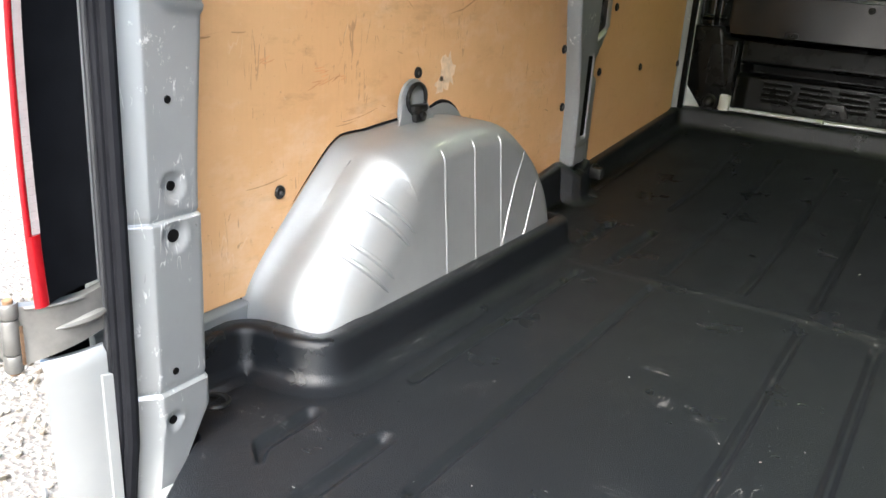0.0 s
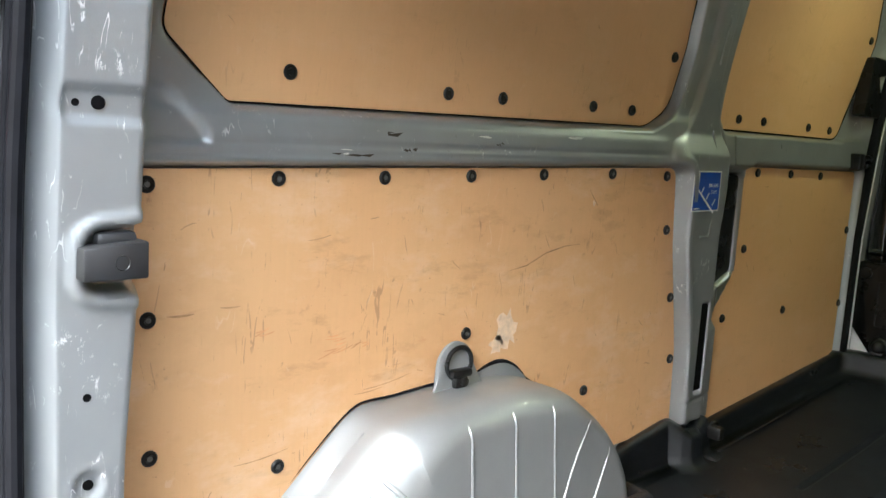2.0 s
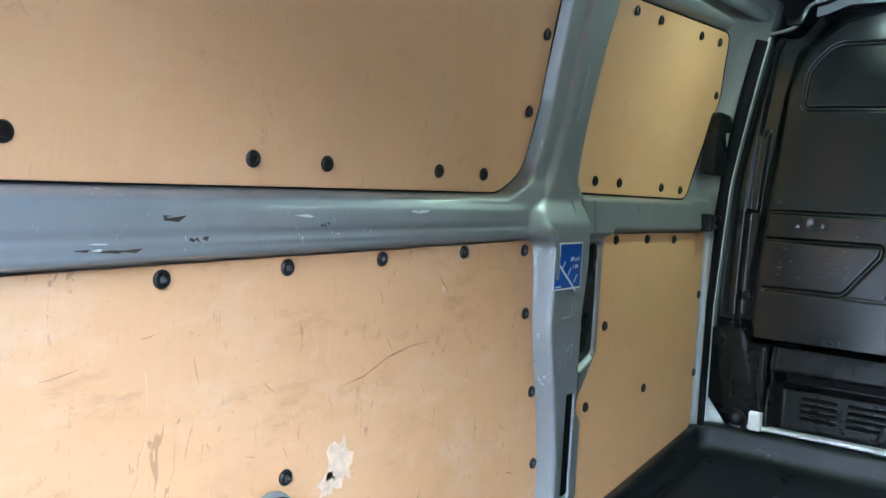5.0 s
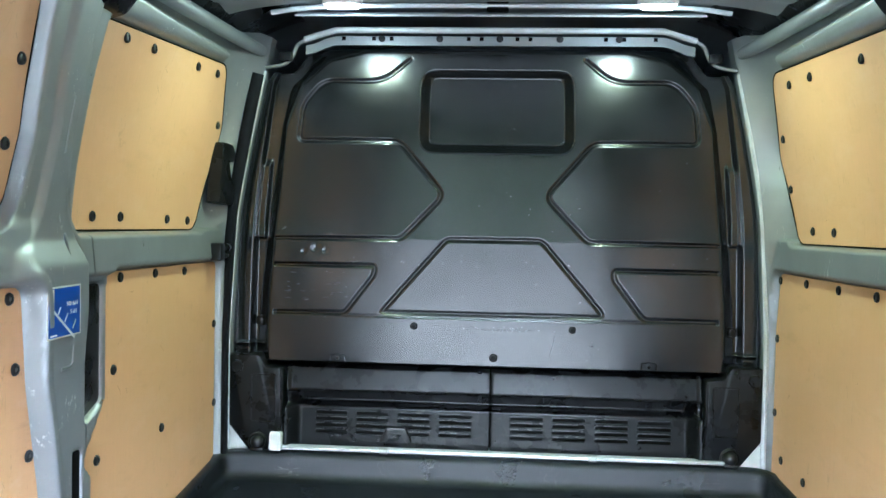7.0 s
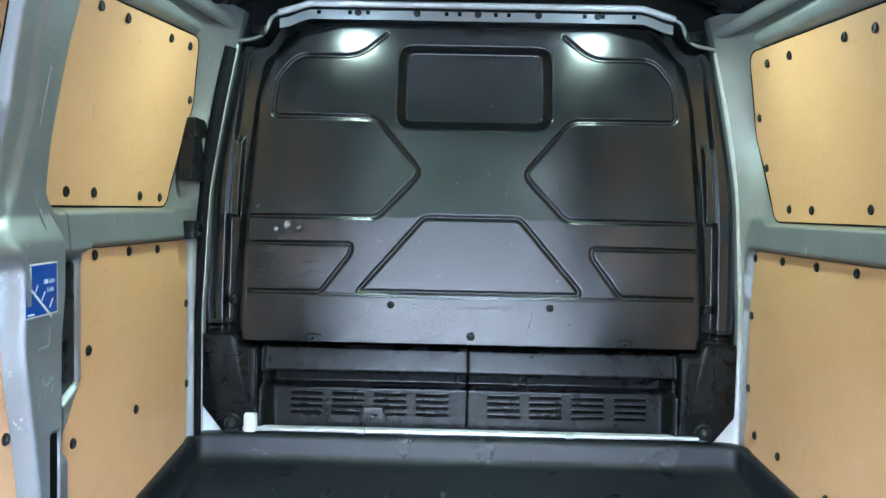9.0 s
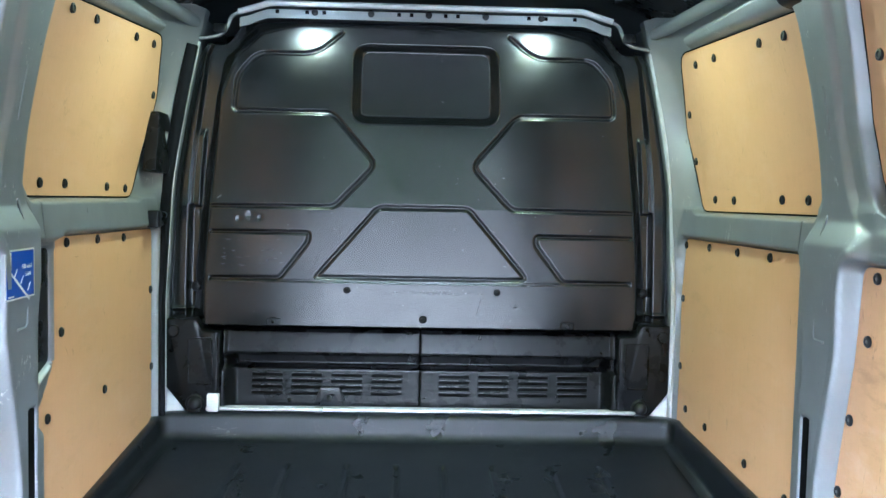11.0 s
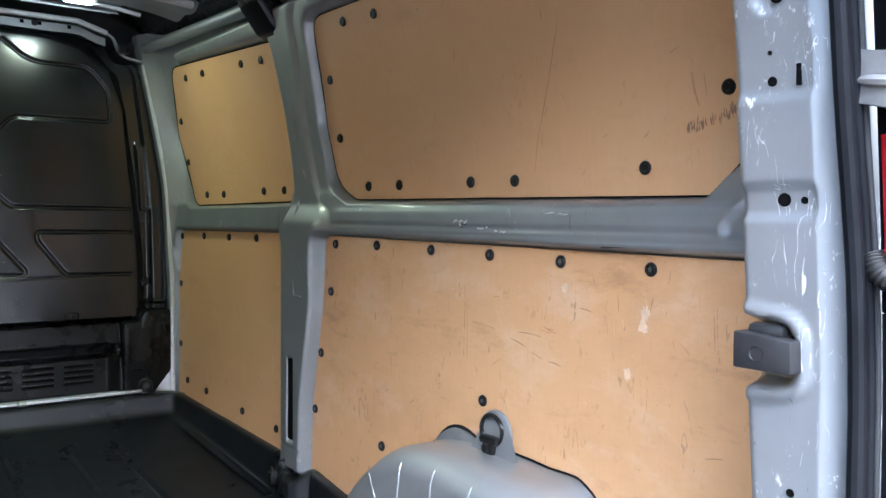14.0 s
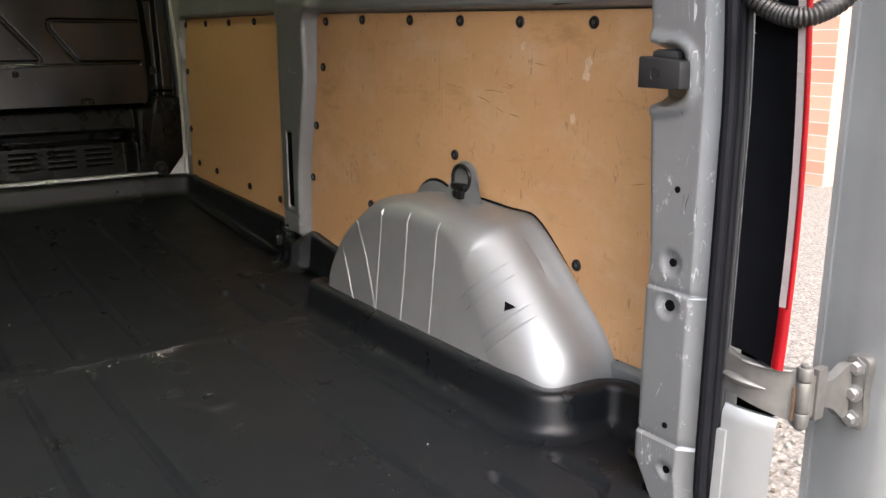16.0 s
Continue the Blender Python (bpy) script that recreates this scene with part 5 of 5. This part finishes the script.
# ---- outside at the rear corners ----
def rear_corner(left):
    s = -1 if left else 1
    shift = -0.018 if left else -0.024

    def X(x):
        return s * x + shift

    # tall tail lamp: dark inner side, clear strip, red strip and red foot
    lamp = thing("tail_lamp", "tall red and clear tail lamp with a dark housing", "tail lamp", "tail lamps")
    def lens_x(z):
        return 0.721 - 0.25 * (min(z, 0.9) - 0.44) ** 2 - 0.22 * max(0.0, z - 0.9)
    def side_of(y0, y1, z0, z1, off=0.0, bulge=0.0, slope=0.0):
        def fn(u, v):
            y = y0 + (y1 - y0) * u
            z = z0 + slope * (1 - u) + (z1 - z0) * v
            x = lens_x(z) + off + (0.722 - pillar_lean(z) * 0.8 - lens_x(z)) * max(0.0, 1 + y / 0.078) - bulge * math.sin(math.pi * u)
            return (X(x), y, z)
        return fn
    part("housing", sheet(side_of(-0.0065, -0.0775, 0.266, 1.25, 0.001, -0.004, 0.008), 8, 24, (s * 0.03, 0.0, 0)), M_HOUSING, lamp, "dark grey side of the lamp housing")
    clear = part("clear_strip", sheet(side_of(-0.078, -0.0878, 0.352, 1.25), 4, 24, (s * 0.010, 0.0, 0)), M_CLEAR, lamp, "clear ribbed lens strip")
    part("red_strip", sheet(side_of(-0.088, -0.097, 0.352, 1.25, 0.0, 0.002), 5, 24, (s * 0.010, 0.006, 0)), M_RED, lamp, "red lens strip")
    part("red_foot", sheet(side_of(-0.078, -0.097, 0.266, 0.3515, 0.0, 0.003), 6, 8, (s * 0.010, 0.006, 0)), M_RED, lamp, "red lens foot")
    for k in range(60):
        z = 0.358 + 0.0095 * k
        bm = bmesh.new()
        box(bm, (-0.0007, -0.0046, -0.0017), (0.0007, 0.0046, 0.0017))
        bmesh.ops.transform(bm, matrix=Matrix.Translation((X(lens_x(z)), -0.0829, z)), verts=bm.verts)
        part("lens_rib", bm, M_CLEAR, clear, smooth=False)
    part("red_edge", sheet(side_of(-0.015, -0.023, 0.752, 0.900, -0.006), 2, 12, (s * 0.004, 0, 0)), M_RED, lamp, "thin red inner edge")

    # body corner under the lamp
    corner = thing("bumper_corner", "silver-painted body corner below the tail lamp", "body panel", "body corners")
    def skin(u, v):
        roll = 0.006 * float(smooth(0.018, 0.0, v))
        return (X(0.711 + 0.029 * u - 0.022 * v - 0.004 * math.sin(math.pi * u) + roll), -0.010 - 0.068 * u, 0.188 - 0.008 * u - 0.62 * v)
    part("panel", sheet(skin, 10, 60, (s * 0.006, 0.004, 0)), M_SILVER, corner)
    part("edge", sheet(lambda u, v: (X(0.7035 + 0.004 * u - 0.018 * v), -0.008 - 0.012 * u, 0.150 - 0.57 * v), 3, 30, (s * 0.012, 0, 0)), M_SILVER, corner)
    # near-black sheet added as the shade between hinge and body corner
    part("recess", sheet(lambda u, v: (X(0.752), -0.004 - 0.058 * u, 0.165 + 0.10 * v), 2, 3, (s * 0.01, 0, 0)), M_DARK, corner, "dark sheet standing in for the shade behind the hinge")

    # hinges and the open door
    door = thing("rear_door", "open silver-painted rear cargo door", "van door", "rear doors")
    door_x = 0.945 if left else 0.886
    hung = -0.05
    def inner(u, v):
        y, z = hung - 0.80 * u, -0.42 + 1.82 * v
        d = min(u, 1 - u) * 0.8
        e = min(v, 1 - v) * 1.82
        rim = 0.012 * float(smooth(0.02, 0.04, d)) - 0.028 * float(smooth(0.11, 0.15, min(d, e)))
        return (X(door_x - rim - 0.05 * max(0.0, z - 0.7) ** 1.5), y, z)
    part("inner_skin", sheet(inner, 48, 40), M_SILVER, door, sharp=0)
    part("outer_skin", sheet(lambda u, v: (X(door_x + 0.055 - 0.05 * max(0.0, -0.42 + 1.82 * v - 0.7) ** 1.5), hung + 0.005 - 0.81 * u, -0.43 + 1.84 * v), 8, 12, (s * 0.006, 0, 0)), M_SILVER, door)
    part("edge", sheet(lambda u, v: (X(door_x - 0.007 + 0.07 * u - 0.05 * max(0.0, -0.42 + 1.82 * v - 0.7) ** 1.5), hung + 0.007 + 0.003 * math.sin(3.1 * u), -0.42 + 1.82 * v), 3, 12, (0, -0.01, 0)), M_SILVER, door)

    for z in (0.220, 0.94):
        lean = 0.055 if z > 0.5 else 0.0
        def H(x):
            return X(x - lean)
        def arm(u, v):
            half = 0.028 + 0.011 * u ** 2
            return (H(0.714 + 0.036 * u - 0.012 * math.sin(math.pi * u)), -0.004 - 0.094 * u, z + 0.020 - 0.020 * u + half * (2 * v - 1))
        hinge = part("hinge", sheet(arm, 12, 8, (s * 0.014, 0.004, 0)), M_HINGE, door, "cast grey steel hinge with three bolts")
        part("rib", tube([arm(u, 0.42 + 0.1 * u) for u in [0.02 + 0.07 * i for i in range(10)]], [0.004, 0.006, 0.007, 0.007, 0.007, 0.006, 0.005, 0.004, 0.003, 0.001], 8), M_HINGE, hinge)
        part("rib", tube([arm(u, 0.97) for u in [0.3 + 0.07 * i for i in range(10)]], 0.0028, 8), M_HINGE, hinge)
        for dz0, dz1, r in ((-0.044, -0.022, 0.011), (-0.0205, 0.0235, 0.0105), (0.025, 0.044, 0.011)):
            part("knuckle", turned([(r * 0.9, dz0), (r, dz0 + 0.002), (r, dz1 - 0.002), (r * 0.9, dz1)], Matrix.Translation((H(0.756), -0.104, z)), 16), M_HINGE, hinge)
        part("pin", turned([(0.006, -0.048), (0.006, 0.048), (0.003, 0.050)], Matrix.Translation((H(0.756), -0.104, z)), 12), M_RUST if left else M_HINGE, hinge, "rust-stained hinge pin" if left else "")
        part("rust_run", sheet(lambda u, v: (H(0.7443 - 0.0006), -0.096 - 0.004 * u, z - 0.034 + 0.05 * v), 2, 4, (s * 0.001, 0, 0)), M_RUST, hinge, "rust stain beside the pin")
        def leaf(u, v):
            half = 0.038 - 0.020 * math.sin(math.pi * min(1.0, u * 1.15)) + 0.004 * u
            return (H(0.764 + 0.090 * u), -0.108 - 0.010 * u, z - 0.010 * u + half * (2 * v - 1))
        part("door_arm", sheet(leaf, 12, 6, (0, 0.014, 0)), M_HINGE, hinge)
        part("block", sheet(lambda u, v: (H(0.776 + 0.022 * u), -0.113, z - 0.038 + 0.076 * v), 2, 4, (0, 0.012, 0)), M_HINGE, hinge)
        zc = z - 0.012
        plate = rounded([(-0.142, zc - 0.056, .014), (-0.104, zc - 0.056, .014), (-0.109, zc - 0.018, .02), (-0.109, zc + 0.018, .02), (-0.104, zc + 0.056, .014), (-0.142, zc + 0.056, .014), (-0.137, zc, .02)], 0.02, 5)
        part("plate", slab(plate, lambda p, d: (H(0.858 + d), p.x, p.y), 0.02, 0.003), M_HINGE, hinge)
        for dz in (-0.040, 0.0, 0.040):
            m = Matrix.Translation((H(0.858), -0.122, zc + dz)) @ Matrix.Rotation(radians(-90 * s), 4, 'Y')
            part("bolt", turned([(0.0135, 0), (0.0135, 0.003), (0.0085, 0.0035), (0.0085, 0.009), (0.007, 0.011), (0.001, 0.011)], m, 6 if dz else 12), M_STEEL, hinge)

    if not left:
        # corrugated cable conduit from the body to the door, and a label behind it
        hose = thing("cable_conduit", "corrugated grey-black cable conduit to the door", "conduit")
        ctrl = [Vector(p) for p in ((0.672, -0.004, 0.772), (0.670, -0.016, 0.752), (0.672, -0.050, 0.733), (0.673, -0.080, 0.727), (0.690, -0.098, 0.733), (0.725, -0.108, 0.752), (0.775, -0.112, 0.800), (0.815, -0.110, 0.860))]
        path, rad = [], []
        line = smooth_line(ctrl, 22)
        for k, p in enumerate(line):
            path.append(tuple(p))
            rad.append(0.0135 if k % 4 < 2 else 0.0112)
        part("hose", tube(path, rad, 14), M_HOSE, hose, sharp=0)
        label = thing("body_label", "small white label with dark bars on the body", "label", at=(0.6935, -0.006, 0.7175))
        bm = bmesh.new()
        box(bm, (-0.0, -0.001, -0.010), (0.040, 0.001, 0.012), 0.0005, 1, Matrix.Rotation(radians(-88), 4, 'Z'))
        part("paper", bm, M_WHITE, label)
        turn = Matrix.Rotation(radians(-88), 4, 'Z')
        for k in range(11):
            bm = bmesh.new()
            box(bm, (0.019 + 0.0017 * k, -0.0016, -0.006), (0.0199 + 0.0017 * k + 0.0004 * (k % 3), -0.0009, 0.002), 0, 1, turn)
            part("bar", bm, M_DARK, label, smooth=False)
        for k in range(2):
            bm = bmesh.new()
            box(bm, (0.018, -0.0016, 0.005 + 0.003 * k), (0.036 - 0.006 * k, -0.0009, 0.0065 + 0.004 * k), 0, 1, turn)
            part("bar", bm, M_DARK, label, smooth=False)
        part("symbol", turned([(0.0045, 0), (0.0045, 0.0006), (0.003, 0.0007), (0.003, 0.0002), (0.001, 0.0002)], turn @ Matrix.Translation((0.010, -0.001, 0.0)) @ Matrix.Rotation(radians(90), 4, 'X'), 14), M_DARK, label)


rear_corner(True)
rear_corner(False)

# ---- blue load label on one pillar ----
sticker = thing("load_label", "blue and white load-limit label stuck on the pillar", "label", at=(-0.8175, 1.632, 0.7125))


def sticker_plate(name, y0, y1, z0, z1, lift, material, turn=0.0):
    bm = bmesh.new()
    box(bm, (lift, -(y1 - y0) / 2, -(z1 - z0) / 2), (lift + 0.0006, (y1 - y0) / 2, (z1 - z0) / 2))
    m = Matrix.Translation((0, (y0 + y1) / 2, (z0 + z1) / 2)) @ Matrix.Rotation(radians(turn), 4, 'X')
    bmesh.ops.transform(bm, matrix=m, verts=bm.verts)
    part(name, bm, material, sticker, smooth=False)


sticker_plate("border", -0.064, 0.064, -0.050, 0.050, 0.0, M_WHITE)
sticker_plate("field", -0.0595, 0.0595, -0.0465, 0.0465, 0.0007, M_BLUE)
sticker_plate("line", -0.046, -0.041, -0.004, 0.0455, 0.0014, M_WHITE)
sticker_plate("line", -0.052, 0.047, -0.0275, -0.0225, 0.0014, M_WHITE, -36)
for y, z in ((-0.022, 0.002), (0.005, -0.012), (0.036, -0.028)):
    sticker_plate("arrow", y - 0.010, y + 0.010, z - 0.0015, z + 0.0015, 0.0014, M_WHITE, 52)
sticker_plate("small_print", -0.054, -0.030, -0.044, -0.041, 0.0014, M_WHITE)
for text, y, z in (("500 daN", 0.006, 0.010), ("5 kN", 0.020, -0.006)):
    crv = bpy.data.curves.new("lettering", 'FONT')
    crv.body, crv.size, crv.extrude = text, 0.0125, 0.0002
    tmp = new("lettering", crv)
    me = bpy.data.meshes.new_from_object(tmp.evaluated_get(bpy.context.evaluated_depsgraph_get()))
    bpy.data.objects.remove(tmp)
    me.materials.append(M_WHITE)
    ob = new("lettering", me)
    ob.parent = sticker
    ob.matrix_basis = Matrix.Translation((0.0016, y, z)) @ Matrix(((0, 0, 1, 0), (1, 0, 0, 0), (0, 1, 0, 0), (0, 0, 0, 1)))

# ---- roof ----
def roof_fn(u, v):
    x = -0.955 + 1.91 * u
    return (x, -0.02 + 3.62 * v, 1.585 - 0.085 * abs(x / 0.955) ** 4)


ceiling = tagged(place("ceiling", sheet(roof_fn, 24, 24, (0, 0, 0.02)), M_SILVER, sharp=0), "bare silver-painted steel van roof", "van roof", kind="structure")
# rear header over the door opening, out of view; lowered to shade the upper walls
bm = bmesh.new()
box(bm, (-0.90, -0.01, 1.340), (0.90, 0.09, 1.57), 0.02, 3)
part("rear_header", bm, M_SILVER, ceiling)


def roof_bow(y0, y1, z, half, drop):
    """A pressed cross member under the roof with rolled edges."""
    def fn(u, v):
        x = -half + 2 * half * u
        e = min(v, 1 - v)
        zz = z - drop * float(smooth(0.0, 0.18, e)) - 0.035 * abs(x / half) ** 6 + 0.008 * float(smooth(0.3, 0.5, e))
        return (x, y0 + (y1 - y0) * v, zz)
    return sheet(fn, 40, 16, (0, 0, 0.003))


bow = thing("roof_bow", "pressed silver steel roof cross member carrying two lamps", "roof beam", "roof beams")
# beam darker than its lips: dark reflection and lit edges put into the colour
part("beam", roof_bow(2.10, 2.36, 1.505, 0.72, 0.022), M_SILVER, bow)
part("lip", tube([(-0.70 + 0.07 * k, 2.108, 1.472 - 0.012 * abs((-0.70 + 0.07 * k) / 0.7) ** 6) for k in range(21)], 0.012, 8), M_PALE, bow)
part("lip", tube([(-0.62 + 0.062 * k, 2.365, 1.486 - 0.02 * abs((-0.62 + 0.062 * k) / 0.62) ** 6) for k in range(21)], 0.007, 8), M_PALE, bow)
rear_strip = thing("roof_bow", "thin pale steel strip across the roof ahead of the lamps", "roof beam", "roof beams")
part("strip", sheet(lambda u, v: (-0.58 + 1.16 * u, 2.470 + 0.05 * v, 1.482 + 0.018 * v), 20, 2, (0, 0, 0.006)), M_PALE, rear_strip)
bm = bmesh.new()
box(bm, (-0.03, 2.36, 1.475), (0.03, 2.40, 1.505), 0.004)
part("bracket", bm, M_DARK, bow)
bow2 = thing("roof_bow", "silver steel roof cross member", "roof beam", "roof beams")
part("beam", roof_bow(1.02, 1.16, 1.515, 0.76, 0.02), M_SILVER, bow2)

# header rail over the bulkhead with clip holes
rail = thing("header_rail", "pale steel header rail with clip holes above the bulkhead", "roof beam", "roof beams")


def rail_fn(u, v):
    x = -0.60 + 1.2 * u
    fall = 0.030 * float(smooth(0.50, 0.60, abs(x)))
    return (x, 2.685 + 0.045 * v - 0.012 * math.sin(math.pi * v), 1.484 + 0.018 * v - fall)


part("rail", sheet(rail_fn, 40, 8, (0, 0.01, 0.004)), M_PALE, rail)
part("lip", tube([(-0.60 + 0.05 * k, 2.680, 1.490 - 0.030 * float(smooth(0.50, 0.60, abs(-0.60 + 0.05 * k)))) for k in range(25)], 0.010, 8), M_PALE, rail)
part("web", sheet(lambda u, v: (-0.60 + 1.2 * u, 2.700, 1.448 + 0.028 * v - 0.030 * float(smooth(0.50, 0.60, abs(-0.60 + 1.2 * u)))), 40, 2, (0, 0.01, 0)), M_SILVER, rail)
for e in (-1, 1):
    drop = smooth_line([(e * 0.590, 2.684, 1.462), (e * 0.622, 2.684, 1.444), (e * 0.640, 2.686, 1.405), (e * 0.668, 2.688, 1.384), (e * 0.725, 2.690, 1.374)], 5)
    part("end_bracket", tube(drop, 0.0065, 8, flat=0.8), M_SILVER, rail)
    bm = bmesh.new()
    box(bm, (e * 0.655 - 0.020, 2.660, 1.392), (e * 0.655 + 0.020, 2.684, 1.420), 0.005)
    part("clip_block", bm, M_KICK, rail)
for x in (-.36, -.18, .006, .19, .37):
    m = Matrix.Translation((x, 2.698, 1.468)) @ Matrix.Rotation(radians(90), 4, 'X')
    part("plug", turned([(0.011, -0.002), (0.011, 0.004), (0.005, 0.006), (0.001, 0.006)], m, 12), M_CAP, rail)
# near-black boxes drawn as the shade inside the clip holes
for x in (-.48, -.385, -.33, -.09, -.05, .06, .10, .33, .385, .48):
    bm = bmesh.new()
    box(bm, (x - 0.006, 2.6965, 1.462), (x + 0.006, 2.699, 1.474))
    part("clip_hole", bm, M_DARK, rail, smooth=False)

# black lining along both roof edges, with its moulded rear end
for s in (-1, 1):
    def lining(u, v):
        a = radians(8 + 78 * u)
        y = 1.70 + 0.98 * v
        grow = 1.0 + 0.25 * math.sin(math.pi * v)
        return (s * (0.585 + 0.185 * math.cos(a)), y, 1.425 + 0.095 * math.sin(a) - 0.018 * grow * math.sin(2 * a))
    trim = thing("roof_lining", "black moulded lining along the edge of the roof", "roof trim", "roof linings")
    part("shell", sheet(lining, 14, 20, (s * 0.008, 0, 0.01)), M_KICK, trim, sharp=0)
    cap = rounded([(0.675, 1.470, .01), (0.705, 1.385, .03), (0.758, 1.316, .03), (0.795, 1.304, .02), (0.815, 1.335, .02), (0.815, 1.470, .01)], 0.02, 5)
    part("end_cap", slab(cap, lambda p, d: (s * p.x, 1.655 + d, p.y), 0.11, 0.018), M_KICK, trim)
    m = Matrix.Translation((s * 0.775, 1.652, 1.372)) @ Matrix.Rotation(radians(90), 4, 'X')
    part("clip", turned([(0.016, -0.004), (0.016, 0.006), (0.010, 0.010), (0.006, 0.004), (0.001, 0.004)], m, 14), M_CAP, trim)
    # grey pipe-like rail below it
    pipe = thing("roof_rail", "rounded grey-painted steel rail under the roof edge", "roof rail", "roof rails")
    pts = [(s * (0.757 - 0.02 * (k / 12) ** 2), 1.74 + 0.078 * k, 1.402 + 0.0018 * k) for k in range(13)]
    part("rail", tube(pts, 0.020, 12), M_SILVER, pipe)

# roof lamps
for x in (-0.408, 0.412):
    lamp = thing("roof_lamp", "lit white interior lamp under the roof beam", "lamp", "roof lamps", at=(x, 2.285, 1.470))
    bm = slab(rounded([(-0.052, -0.024), (0.052, -0.024), (0.052, 0.024), (-0.052, 0.024)], 0.02, 6), lambda p, d: (p.x, p.y, -0.004 + d), 0.02, 0.003)
    part("housing", bm, M_WHITE, lamp)
    bm = slab(rounded([(-0.042, -0.018), (0.042, -0.018), (0.042, 0.018), (-0.042, 0.018)], 0.016, 6), lambda p, d: (p.x, p.y, -0.010 + d), 0.007, 0.003)
    part("lens", bm, M_LAMP, lamp, "glowing white lens")
    data = bpy.data.lights.new("roof_lamp_light", 'AREA')
    data.shape, data.size, data.size_y, data.energy, data.color = 'RECTANGLE', 0.08, 0.035, LAMP_WATTS, (0.94, 1.0, 0.30)
    lit = new("roof_lamp_light", data)
    lit.parent = lamp
    lit.matrix_basis = Matrix.Translation((0, 0, -0.014))

bm = bmesh.new()
box(bm, (-0.95, 3.57, -0.40), (0.95, 3.6, 1.58), 0.002)
tagged(place("cab_end", bm, M_DARK), "dark end of the cab beyond the bulkhead", "wall", kind="structure")
bm = bmesh.new()
box(bm, (-0.69, 0.02, -0.40), (0.65, 3.6, -0.030), 0.004)
tagged(place("underbody", bm, M_SILVER), "silver-painted steel underbody and rear sill", "van floor", kind="structure")

# ---- outside ----
bm = bmesh.new()
bmesh.ops.create_grid(bm, x_segments=2, y_segments=2, size=600, matrix=Matrix.Translation((0, 0, GROUND_Z)))
tagged(place("ground", bm, M_GRAVEL), "pale stone chippings on the drive", "ground", kind="structure")


def chippings():
    """Loose stones close to both rear corners."""
    rnd = random.Random(4)
    proto = bmesh.new()
    bmesh.ops.create_icosphere(proto, subdivisions=1, radius=1)
    base_v = [v.co.copy() for v in proto.verts]
    base_f = [[v.index for v in f.verts] for f in proto.faces]
    proto.free()
    verts, faces = [], []
    for k in range(7000):
        s = -1 if k % 2 else 1
        x = s * rnd.uniform(0.75, 2.6)
        y = rnd.uniform(-0.9, 2.4)
        r = rnd.uniform(0.006, 0.014)
        m = Matrix.Translation((x, y, GROUND_Z + r * 0.35)) @ Euler((rnd.random() * 3, rnd.random() * 3, rnd.random() * 6)).to_matrix().to_4x4() @ Matrix.Diagonal((r * rnd.uniform(0.8, 1.5), r, r * rnd.uniform(0.5, 0.9), 1))
        n = len(verts)
        verts += [tuple(m @ (v * rnd.uniform(0.85, 1.12))) for v in base_v]
        faces += [[n + i for i in f] for f in base_f]
    me = bpy.data.meshes.new("chippings")
    me.from_pydata(verts, [], faces)
    me.materials.append(M_STONES)
    return new("chippings", me)


tagged(chippings(), "loose pale stone chippings beside the van", "gravel", kind="stuff")


def tree_belt():
    """Leafy belt of trees behind the van, made of many small leaf clumps, uneven at the top."""
    rnd = random.Random(9)
    verts, faces = [], []
    # out of view but for its reflection; height and leaf count shape the daylight
    for k in range(4200):
        a = rnd.uniform(radians(180), radians(360))
        dist = rnd.uniform(15.0, 19.0)
        top = 6.4 + 1.1 * math.sin(a * 9) + 0.7 * math.sin(a * 23 + 1)
        p = Vector((dist * math.cos(a), dist * math.sin(a), GROUND_Z + top * rnd.random() ** 0.8))
        r = rnd.uniform(0.25, 0.60)
        e = Euler((rnd.random() * 6, rnd.random() * 6, rnd.random() * 6)).to_matrix()
        n = len(verts)
        for q in ((-1, -0.6, 0), (0.2, -0.9, 0.2), (1, 0, 0), (0.3, 0.8, -0.2), (-0.7, 0.6, 0.1)):
            verts.append(tuple(p + e @ (Vector(q) * r)))
        faces.append([n + i for i in range(5)])
    me = bpy.data.meshes.new("tree_belt")
    me.from_pydata(verts, [], faces)
    me.materials.append(M_LEAF)
    return new("tree_belt", me)


tagged(tree_belt(), "dense green belt of trees beyond the drive", "trees", kind="stuff")

# brick house far off beside the van
house = thing("brick_house", "reddish brick house beyond the drive", "house", at=(7.5, 5.5, GROUND_Z))
bm = bmesh.new()
box(bm, (-1.0, -2.2, 0), (5.0, 6.0, 4.2))
part("wall", bm, M_BRICK, house, smooth=False)
bm = bmesh.new()
box(bm, (-1.3, -2.5, 4.2), (5.3, 6.3, 4.4), 0.03)
part("roof", bm, M_KICK, house)
